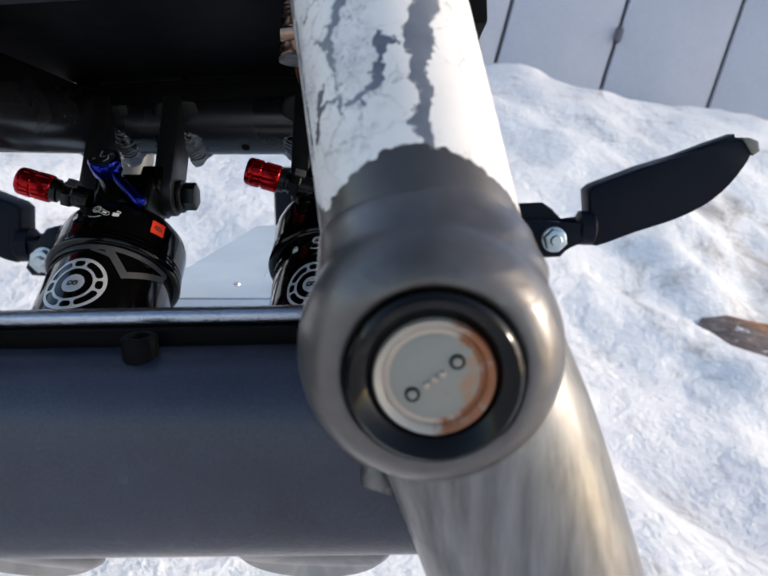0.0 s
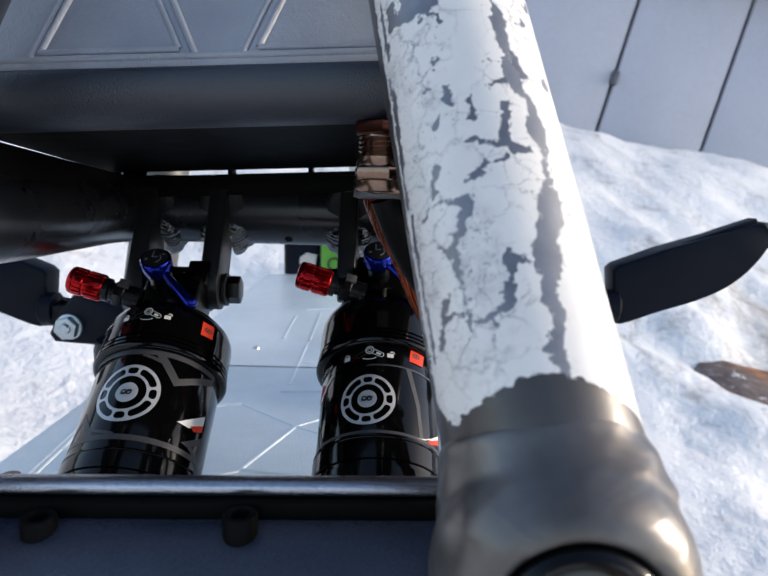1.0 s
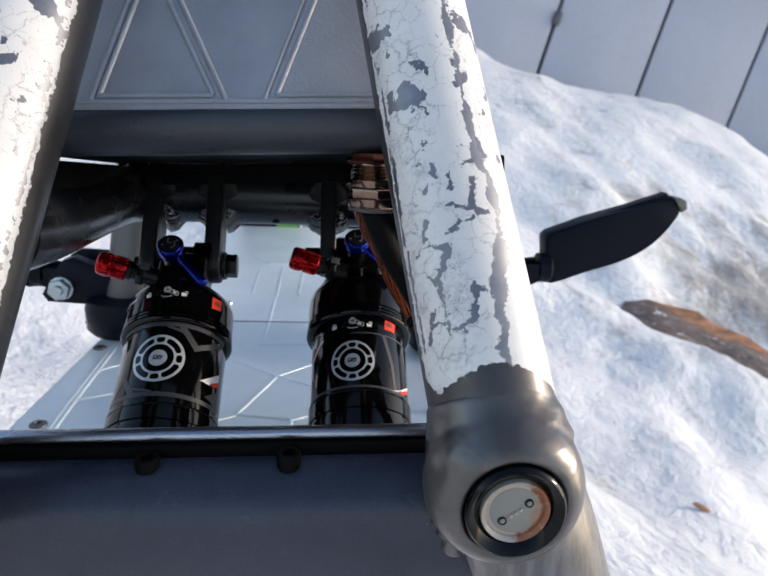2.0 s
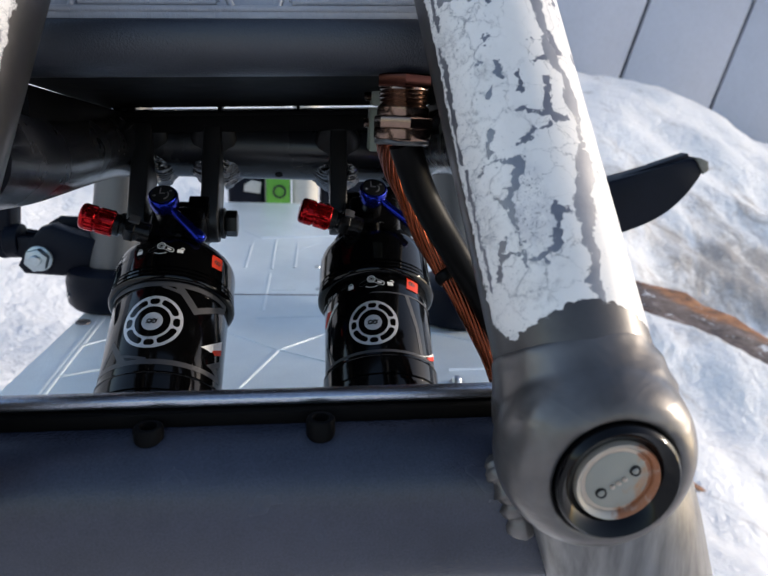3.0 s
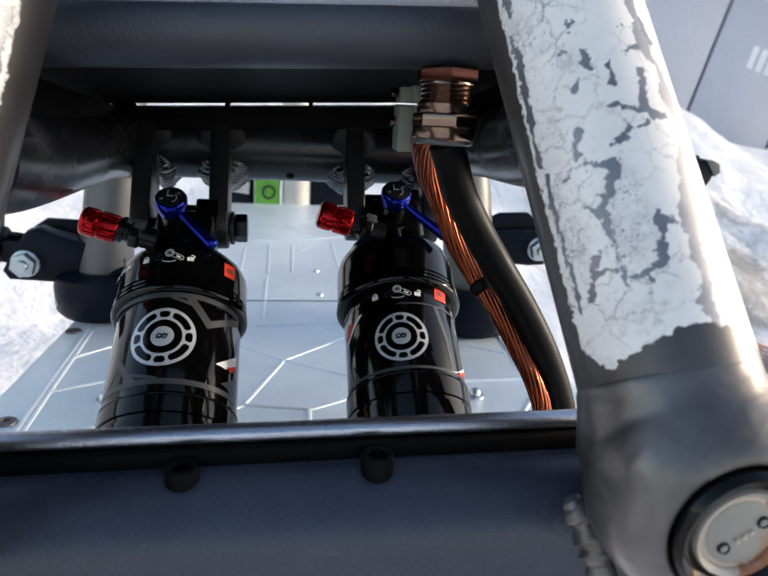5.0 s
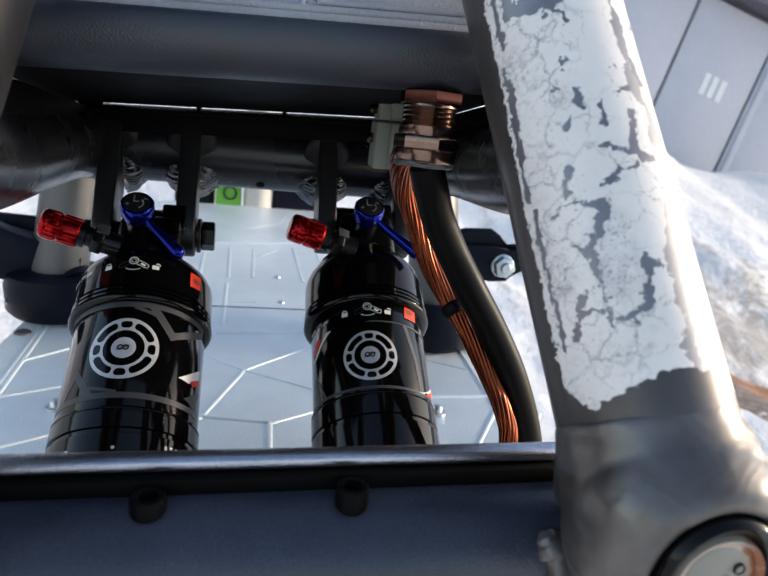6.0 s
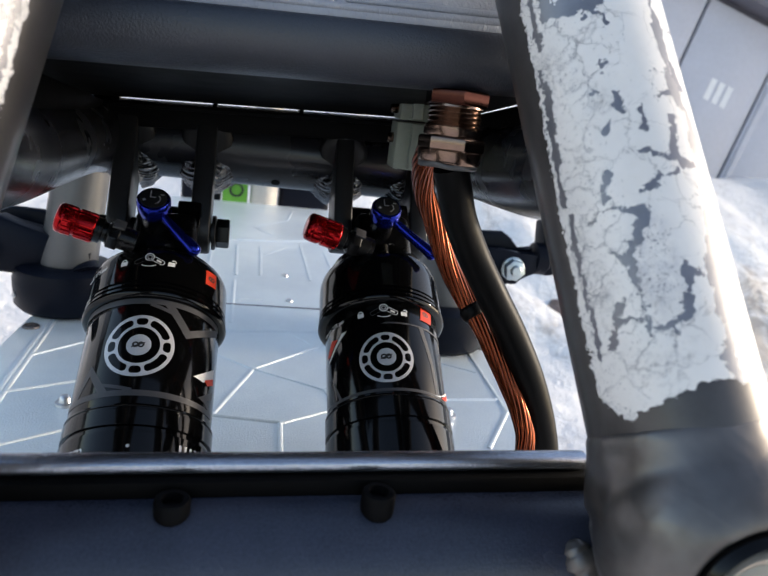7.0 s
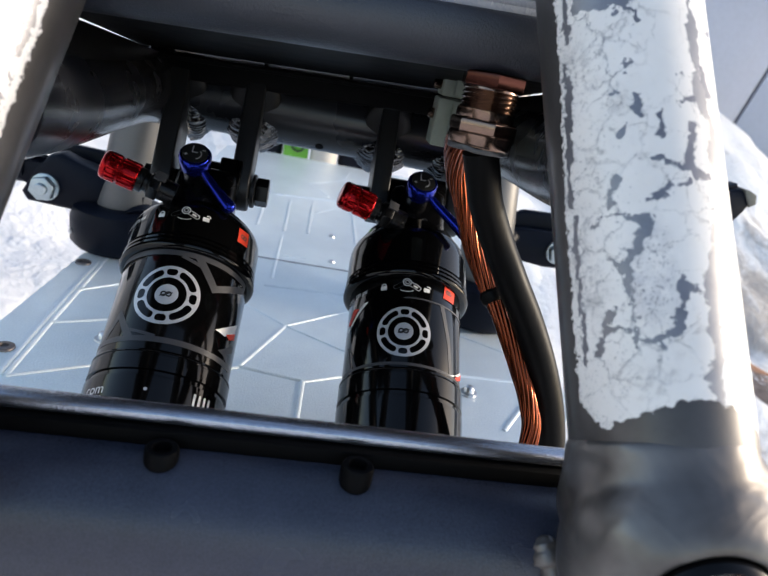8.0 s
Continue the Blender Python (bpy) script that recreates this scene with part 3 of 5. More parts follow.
def build_frame():
    frame_thing = thing("vehicle_frame", "silver scooter frame of thick tubes with peeling white paint", "vehicle frame", pose(0, 0, 0.40))
    place = PLACE[frame_thing.name]
    for side in (1, -1):
        foot, way = flip(TUBE_FOOT, side), flip(TUBE_WAY, side)
        if side < 0:
            foot, way = foot + Vector((0.0028, 0, 0)), Vector((0.128, 0.6245, 1.0)).normalized()
        m = axis_pose(foot, way)
        prof = [(TUBE_R * 0.98, 0.008)] + [(TUBE_R, 0.01 * i) for i in range(1, 38)]
        tube = finish("frame_tube", built(lathe, prof, 64), M_PAINT[side], frame_thing, "white painted tube, the paint cracked and flaking")
        tube.matrix_basis = place @ m
        # rounded lower housing, facing forward
        c = flip((0.0818, -0.1320, 0.5184), side)
        hm = axis_pose(c, (0, -1, -0.03))
        prof = [(0.006, -0.0180), (0.0110, -0.0165), (0.0150, -0.0140), (0.0182, -0.0105), (0.0205, -0.0065), (0.0219, -0.0025), (0.0224, 0.0010), (0.0222, 0.0045), (0.0214, 0.0080), (0.0199, 0.0112), (0.0178, 0.0138), (0.0158, 0.0150), (0.0146, 0.0153), (0.0137, 0.0151), (0.0134, 0.0130), (0.0132, 0.0090), (0.0005, 0.0085)]
        bm = built(lathe, prof, 64, hm)
        # the tube's foot is welded on and smeared smooth
        prof = [(0.0100, -0.0040), (0.0170, -0.0015), (0.0205, 0.0020), (0.0215, 0.0050), (0.0208, 0.0090), (0.0197, 0.0125), (0.0189, 0.0155), (0.0186, 0.0180), (0.0181, 0.0195)]
        foot_bm = built(lathe, prof, 64, m @ Matrix.Translation((-0.0006 * side, 0, 0)))
        for v in foot_bm.verts:
            q = m.inverted() @ v.co
            fold = max(0.0, min(1.0, q.x * side * 160 - 0.9)) * (q.z < 0.016)
            v.co += 0.0006 * noise.noise_vector(v.co * 70) + (v.co - m @ Vector((0, 0, q.z))).normalized() * 0.0005 * fold * math.sin(q.z * 900 - q.y * 300)
        spare = bpy.data.meshes.new("spare")
        foot_bm.to_mesh(spare)
        foot_bm.free()
        bm.from_mesh(spare)
        bpy.data.meshes.remove(spare)
        housing = part("light_housing", bm, M_BARE, frame_thing, "bare grey rounded metal housing with a smeared weld", 60)
        fuse = housing.modifiers.new("fuse", "REMESH")
        fuse.mode, fuse.voxel_size, fuse.use_smooth_shade = "VOXEL", 0.0006, True
        even = housing.modifiers.new("even", "SMOOTH")
        even.factor, even.iterations = 0.5, 24
        bm = bmesh.new()
        lathe(bm, [(0.0134, 0.008), (0.0135, 0.0152), (0.0132, 0.0166), (0.0125, 0.0172), (0.0114, 0.0166), (0.0099, 0.0154), (0.0093, 0.0145)], 56, hm)
        part("rubber_bezel", bm, M_BEZEL, housing, "glossy black rubber bezel", 60)
        part("reflector_rim", built(lathe, [(0.0093, 0.0115), (0.0093, 0.0152), (0.0090, 0.0159), (0.0082, 0.0155), (0.0076, 0.0148), (0.0076, 0.0120)], 48, hm), M_LENS_METAL, housing, "pale metal rim with rust stains", 60)
        part("rust_ring", built(lathe, [(0.0076, 0.0115), (0.0076, 0.0147), (0.0068, 0.0148), (0.0068, 0.0115)], 48, hm), M_RUST, housing, "rust brown ring")
        part("led_board", built(lathe, [(0.0068, 0.0115), (0.0068, 0.0149), (0.0060, 0.0152), (0.0030, 0.0155), (0.0004, 0.0156)], 40, hm), M_LED_BOARD, housing, "pale round board")
        for sx, sz in ((0.0033, 0.0026), (-0.0033, -0.0026)):
            lm = hm @ Matrix.Translation((sx * side, sz, 0.0151))
            part("led", built(lathe, [(0.0012, 0), (0.0012, 0.0006), (0.0010, 0.0009), (0.0008, 0.0007), (0.0007, 0.0004)], 20, lm), M_LUG, housing, "small round lamp diode")
            part("led_chip", built(lathe, [(0.0008, 0.0002), (0.0008, 0.0006), (0.0004, 0.0009)], 16, lm), M_LED_BOARD, housing, "pale diode lens")
        for k in range(3):
            dm = hm @ Matrix.Translation((side * (-0.0012 + 0.0012 * k), -0.0010 + 0.0009 * k, 0.0154))
            part("rust_spot", built(lathe, [(0.0005, 0), (0.0005, 0.0006), (0.0003, 0.0008)], 12, dm), M_RUST, housing)
        low = smooth_path([flip(p, side) for p in ((0.086, -0.122, 0.515), (0.0972, -0.124, 0.4875), (0.1155, -0.122, 0.43), (0.150, -0.10, 0.30), (0.20, -0.06, 0.0))], 8)
        part("lower_tube", built(sweep, low, 0.0204, 40), M_RAW, frame_thing, "brushed bare metal lower tube")

    # front beam with its rounded upper edge
    outline = []
    for q in range(44):
        a = 2 * math.pi * q / 44
        cy, cz = math.cos(a), math.sin(a)
        outline.append((-0.0985 + 0.0215 * math.copysign(abs(cy) ** 0.75, cy), 0.4845 + 0.0243 * math.copysign(abs(cz) ** 0.75, cz)))
    m = Matrix(((0, 0, 1, 0), (1, 0, 0, 0), (0, 1, 0, 0), (0, 0, 0, 1)))
    tilt = pose(0.06, 0, 0.511, 0, -1.2, 0)
    part("front_beam", built(extrude, outline, 0.184, tilt @ pose(-0.06, 0, -0.511) @ m), M_BEAM, frame_thing, "grey lacquered cross beam", 50)
    part("gasket", built(block, (0.1545, 0.0095, 0.0060), tilt @ pose(-0.0615, -0.0968, -0.0014), 0.0008), M_GASKET, frame_thing, "black rubber strip")
    bar = [(-0.0968 + 0.0027 * math.copysign(abs(math.cos(a)) ** 0.7, math.cos(a)), 0.0034 + 0.0018 * math.copysign(abs(math.sin(a)) ** 0.7, math.sin(a))) for a in (2 * math.pi * q / 24 for q in range(24))]
    part("edge_strip", built(extrude, bar, 0.1525, tilt @ pose(-0.0615, 0, 0) @ m, 0.0004), M_SILVER_EDGE, frame_thing, "worn bright steel edge strip", 50)
    for x, y, z in ((0.0213, -0.1060, 0.5066), (-0.0222, -0.1055, 0.5045)):
        sm = pose(x, y, z)
        bm = bmesh.new()
        lathe(bm, [(0.0036, -0.0030), (0.0038, 0.0), (0.0038, 0.0046), (0.0034, 0.0052), (0.0023, 0.0052), (0.0021, 0.0030)], 48, sm, 24, 0.03)
        part("socket_screw", bm, M_BRACKET, frame_thing, "black knurled socket screw")
    for side in (1, -1):
        # uneven weld that fills the corner between the beam, the housing and the lower tube
        bead = smooth_path([flip(q, side) for q in ((0.0660, -0.1130, 0.5035), (0.0672, -0.1160, 0.5005), (0.0700, -0.1182, 0.4955), (0.0725, -0.1190, 0.4895), (0.0748, -0.1180, 0.4820))], 9)
        bm = built(sweep, bead, [(0.0040 + 0.0006 * math.sin(k * 0.9) + 0.0003 * math.sin(k * 2.1)) * min(1, 0.35 + 0.13 * k, 0.35 + 0.13 * (len(bead) - 1 - k)) for k in range(len(bead))], 20)
        for q in bm.verts:
            q.co += 0.0008 * noise.noise_vector(q.co * 190) + 0.0003 * noise.noise_vector(q.co * 520)
        part("weld_bead", bm, M_BARE, frame_thing, "rough weld bead", 80)

    # rear cross tube with its two arms
    arm = lambda s: [Vector((s * x, y, z + lift * (0.9 if s > 0 else -0.28))) for x, y, z, lift in ((0.066, 0.105, 0.562, 0.0), (0.076, 0.101, 0.5625, 0.002), (0.083, 0.080, 0.5640, 0.006), (0.0840, 0.04, 0.5658, 0.009), (0.082, -0.02, 0.5685, 0.010), (0.076, -0.075, 0.575, 0.010))]
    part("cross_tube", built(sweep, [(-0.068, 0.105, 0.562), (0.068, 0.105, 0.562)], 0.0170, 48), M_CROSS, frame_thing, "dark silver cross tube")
    part("drain_hole", built(lathe, [(0.0021, -0.002), (0.0021, 0.0003)], 20, axis_pose((0.0018, 0.0943, 0.5488), (0, -0.63, -0.775))), M_GASKET, frame_thing)
    for side in (1, -1):
        bm = bmesh.new()
        lathe(bm, [(0.0172, 0.0)] + [(0.0176 + 0.0010 * abs(math.sin(k * 0.9)), 0.0004 + 0.0005 * k) for k in range(22)] + [(0.0172, 0.0118)], 40, axis_pose((side * 0.0725, 0.1035, 0.5625), (side, -0.25, 0.05)))
        for q in bm.verts:
            q.co += 0.0006 * noise.noise_vector(q.co * 160)
        part("weld_ring", bm, M_WELD, frame_thing, "rippled weld ring", 80)
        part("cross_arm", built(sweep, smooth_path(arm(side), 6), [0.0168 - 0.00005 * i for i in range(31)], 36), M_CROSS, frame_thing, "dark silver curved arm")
    eye = Vector((0, 0.0705, 0.5275))
    for x, drop in ((-0.0645, 0.0), (-0.0305, 0.0), (0.0325, 0.004), (0.0685, 0.004)):
        # a lug from the cross tube down to the eye bolt, rounded at its end
        way = Vector((0, eye.y + drop - 0.097, eye.z + drop - 0.572))
        ln = way.length
        half = 0.0105
        pts = [(-half, 0)] + [(-half, ln)] + [(half * -math.cos(radians(a)), ln + half * math.sin(radians(a))) for a in range(20, 180, 20)] + [(half, ln), (half, 0)]
        z = Vector((1, 0, 0))
        y = way.normalized()
        xx = y.cross(z)
        lm = Matrix((xx, y, z)).transposed().to_4x4()
        lm.translation = Vector((x, 0.097, 0.572))
        lug = part("shock_lug", built(extrude, pts, 0.0085, lm, 0.0008), M_LUG, frame_thing, "dark steel lug")
        boss = [(0.0118, -0.005), (0.0116, 0.0006), (0.0106, 0.0018), (0.0070, 0.0025), (0.0010, 0.0027)]
        part("lug_boss", built(lathe, boss, 36, axis_pose((x, 0.0895, 0.5660), (0, -0.97, -0.2))), M_BOSS, lug, "dark rounded boss")
        for s in (-1, 1):
            bm, rows, count = bmesh.new(), [], 110
            for k in range(count + 1):
                # the weld runs round the tube beside the lug, rippled across, and tapers at both ends
                t = k / count
                taper = min(1.0, 4.5 * t, 4.5 * (1 - t)) ** 0.7
                wide, tall = (0.0068 + 0.0020 * t) * taper, (0.0034 + 0.0042 * t) * taper
                row = []
                for f in range(0, 91, 10):
                    g = radians(f)
                    a = radians(2 + 112 * t + 9 * math.sin(2 * g) + 5 * noise.noise((x * 300 + s, t * 6, f * 0.02)))
                    out = Vector((0, -math.cos(a), -math.sin(a)))
                    lobe = 1 + 0.15 * abs(math.sin(math.pi * 15 * t + 2.0 * noise.noise((x * 70, t * 9, s)))) + 0.25 * noise.noise((x * 90 + s * 3, t * 7, g * 2))
                    row.append(bm.verts.new(Vector((x + s * 0.0038, 0.105, 0.562)) + out * 0.0160 + Vector((s * wide * lobe * math.cos(g) ** 1.5, 0, 0)) + out * (tall * lobe * math.sin(g) ** 1.5)))
                rows.append(row)
            for lo, hi in zip(rows, rows[1:]):
                for e in range(9):
                    bm.faces.new((lo[e], lo[e + 1], hi[e + 1], hi[e]))
            part("weld_fan", bm, M_WELD, lug, "rippled fan-shaped weld", 80)
    # plate that rests on the cross tube, below the stem cover
    part("tray_plate", built(block, (0.170, 0.050, 0.002), ASKEW @ pose(0.0, 0.1095, 0.5806), 0.0006), M_BRACKET, frame_thing, "black steel plate")
    part("tray_lip", built(block, (0.150, 0.003, 0.009), ASKEW @ pose(0.0, 0.0870, 0.5760), 0.001), M_BRACKET, frame_thing, "black steel lip")
    for x, wide in SPACERS:
        part("spacer_pad", built(block, (wide, 0.012, 0.0046), ASKEW @ pose(x, 0.1050, 0.5828), 0.0006), M_BRACKET, frame_thing)
    for side in (1, -1):
        part("tray_wing", built(block, (0.030, 0.112, 0.012), ASKEW @ pose(0.0900 * side, 0.034, 0.5822, -6.7), 0.001), M_BRACKET, frame_thing, "black steel side plate")
    return frame_thing


build_frame()


def build_stem_cover():
    cover = thing("stem_cover", "black textured rubber cover between the frame tubes", "cover", pose(0, 0.02, 0.60))
    up = Vector((0, 0.5232, 0.8378)).normalized()
    outline = [(0.128, 0.5838), (0.085, 0.5838), (-0.024, 0.5970), (-0.0310, 0.6030), (-0.0330, 0.6085), (-0.0335 + up.y * 0.24, 0.6075 + up.z * 0.24), (0.16, 0.83)]
    m = Matrix(((0, 0, 1, 0), (1, 0, 0, 0), (0, 1, 0, 0), (0, 0, 0, 1)))
    # body coloured black for the shade on its underside; the panel's rubber is lighter
    part("cover_body", built(extrude, outline, 0.165, ASKEW @ m, 0.002), M_BRACKET, cover, "moulded body, coloured black for the shade beneath", 30)
    bm = built(block, (0.160, 0.006, 0.221), ASKEW @ axis_pose(Vector((0, -0.0335, 0.6075)) + up * 0.115 + Vector((0, -up.z, up.y)) * 0.001, up), 0.0028, 3)
    part("front_panel", bm, M_LEATHER, cover, "textured rubber panel with raised ribs")
    bend = [(-0.0256 + 0.0110 * math.cos(radians(a)), 0.6072 + 0.0110 * math.sin(radians(a))) for a in range(148, 276, 8)]
    part("lower_lip", built(extrude, [(-0.0180, 0.6100), (-0.0290, 0.6150)] + bend + [(-0.0150, 0.5968)], 0.1635, ASKEW @ m, 0.0012), M_LIP, cover, "rounded dark rubber lip", 50)
    out = Vector((0, -up.z, up.y))
    for a, b in (((-0.068, 0.0080), (0.068, 0.0080)), ((-0.052, 0.0105), (-0.010, 0.0105)), ((0.0135, 0.0105), (0.062, 0.0105)), ((-0.0545, 0.0080), (-0.0424, 0.056)), ((-0.0515, 0.0105), (-0.0395, 0.056)), ((-0.0050, 0.0080), (-0.0250, 0.056)), ((-0.0100, 0.0105), (-0.0295, 0.056)), ((0.0088, 0.0080), (0.0250, 0.056)), ((0.0135, 0.0105), (0.0295, 0.056)), ((-0.068, 0.0600), (0.068, 0.0600)), ((0.0620, 0.0105), (0.0560, 0.058))):
        p = [ASKEW @ (Vector((u, -0.0335, 0.6075)) + up * v + out * 0.0040) for u, v in (a, b)]
        part("raised_rib", built(sweep, p, 0.0011, 10), M_LEATHER, cover)


build_stem_cover()


# ---- deck ----
DECK_Z = 0.4315


def build_deck():
    deck = thing("deck_plate", "galvanised sheet-metal deck with embossed hexagon ribs", "deck", pose(0.01, 0.3, DECK_Z))
    x0, x1, y0, y1 = -0.146, 0.168, -0.05, 0.70
    c = 0.03
    pts = [(x0 + c, y0), (x1 - 0.06, y0), (x1 - 0.02, 0.055), (x1, 0.085), (x1, y1 - 0.01), (x1 - 0.01, y1), (x0 + 0.036, y1), (x0 + 0.026, y1 - 0.01), (x0 + 0.020, 0.212), (x0 + 0.0055, 0.210), (x0 + 0.0035, 0.205), (x0, y0 + c + 0.06)]
    part("sheet", built(extrude, pts, 0.003, pose(0, 0, DECK_Z - 0.0015), 0.0006), M_DECK, deck)
    ribs = []
    j, n1, k, k2, up = (0.0125, 0.0715), (-0.0215, 0.0775), (-0.0008, 0.137), (0.0393, 0.1118), (0.044, 0.0895)
    ribs += [(j, n1), (j, up), (j, (0.011, 0.020)), (n1, k), (k, k2), (up, k2), (k, (0.044, 0.180)), (k, (-0.040, 0.172)), (n1, (-0.064, 0.050))]
    ribs += [((-0.040, 0.172), (-0.075, 0.160)), ((0.044, 0.180), (0.085, 0.172)), (k2, (0.078, 0.105)), ((0.011, 0.020), (-0.025, 0.005)), ((0.011, 0.020), (0.045, 0.002))]
    left = [(-0.1195, 0.040), (-0.1222, 0.0975), (-0.1262, 0.203)]
    ribs += [(left[0], left[1]), (left[1], left[2]), (left[1], (-0.090, 0.1140)), ((-0.1235, 0.1445), (-0.098, 0.170)), (left[0], (-0.083, 0.063))]
    ribs += [((-0.1225, 0.040), (-0.1252, 0.0975)), ((-0.1252, 0.0975), (-0.1292, 0.203))]
    right = [(0.117, 0.050), (0.142, 0.090), (0.1435, 0.1055), (0.150, 0.22)]
    ribs += [(right[0], right[1]), (right[1], right[3]), (right[2], (0.104, 0.1035)), ((0.1423, 0.1448), (0.105, 0.168))]
    for a, b in ribs:
        part("rib", built(sweep, [(*a, DECK_Z), (*b, DECK_Z)], 0.0014, 12, True, 0.5), M_DECK, deck)
    part("sheet_joint", built(block, (0.30, 0.0011, 0.0010), pose(0.011, 0.2544, DECK_Z), 0.0002), M_SEAM, deck, "dark joint line")
    rear = [((-0.0176, 0.444), (-0.0160, 0.334)), ((0.0062, 0.441), (0.0051, 0.338)), ((0.0103, 0.415), (0.0306, 0.449)), ((0.0481, 0.461), (0.0487, 0.331)), ((-0.0167, 0.3164), (-0.0162, 0.2135))]
    rear += [((-0.002, 0.545), (0.0402, 0.596)), ((0.0005, 0.540), (0.0229, 0.4956)), ((0.0402, 0.596), (0.0502, 0.661)), ((-0.0336, 0.464), (0.0351, 0.478)), ((-0.0126, 0.2646), (0.007, 0.2673)), ((0.0268, 0.1965), (0.0419, 0.1741)), ((-0.0198, 0.1963), (0.0443, 0.2023))]
    rear += [((-0.0420, 0.43), (-0.0405, 0.34)), ((0.0720, 0.44), (0.0725, 0.33)), ((-0.0336, 0.464), (-0.0560, 0.50)), ((0.0351, 0.478), (0.0620, 0.49))]
    for a, b in rear:
        part("rib", built(sweep, [(*a, DECK_Z), (*b, DECK_Z)], 0.0015, 10, True, 0.28), M_DECK, deck)
    for x, y in ((-0.0915, 0.086), (0.1045, 0.084)):
        part("rivet", built(lathe, [(0.0048, 0), (0.0046, 0.0012), (0.0030, 0.0014), (0.0028, 0.0034), (0.0018, 0.0046), (0.0004, 0.0049)], 24, pose(x, y, DECK_Z)), M_RIVET, deck, "bright dome rivet")
    for x, y in ((0.0268, 0.2700), (0.0265, 0.3415), (-0.058, 0.306), (0.132, 0.28), (0.15, 0.2)):
        part("rivet", built(lathe, [(0.0030, 0), (0.0026, 0.0012), (0.0012, 0.0020), (0.0003, 0.0021)], 16, pose(x, y, DECK_Z)), M_RIVET, deck, "small dome rivet")
    for x, y in ((-0.1365, 0.187), (-0.131, 0.0645), (0.159, 0.19), (0.150, 0.066)):
        bm = bmesh.new()
        lathe(bm, [(0.0050, 0), (0.0048, 0.0009), (0.0040, 0.0014), (0.0022, 0.0014), (0.0020, 0.0004)], 28, pose(x, y, DECK_Z))
        part("countersunk_screw", bm, M_OLD_SCREW, deck, "dull brown flat screw head")


build_deck()


# ---- rear legs in their black feet ----
def build_leg(side):
    leg = thing("upright_leg", "matt silver upright tube in a black round foot", "upright", pose(-0.125 if side < 0 else 0.130, 0.22, DECK_Z), "uprights on the deck")
    x, back = (-0.1250, 0.030) if side < 0 else (0.1305, 0.0)
    a, b = Vector((x, 0.197 + back, DECK_Z + 0.026)), Vector((x - side * 0.014, 0.235 + back, DECK_Z + 0.19))
    part("tube", built(sweep, [a, a.lerp(b, 0.02), a.lerp(b, 0.5), b], [0.0165, 0.0178, 0.0178, 0.0178], 44), M_LEG, leg)
    prof = [(0.030, 0.0), (0.0335, 0.004), (0.0342, 0.020), (0.032, 0.0275), (0.026, 0.0305), (0.0182, 0.0308)]
    part("foot", built(lathe, prof, 48, pose(x, 0.200 + back, DECK_Z + 0.001)), M_PLASTIC, leg, "black round plastic foot")
    part("foot_screw", built(lathe, [(0.0022, 0), (0.0022, 0.0012), (0.0012, 0.0016)], 16, axis_pose((x + side * 0.028, 0.1815 + back, DECK_Z + 0.012), (side * 0.85, -0.5, 0.1))), M_RIVET, leg)


build_leg(-1)
build_leg(1)


# ---- foot pegs ----
def hexagon(r):
    return [(r * math.cos(radians(60 * i + 15)), r * math.sin(radians(60 * i + 15))) for i in range(6)]


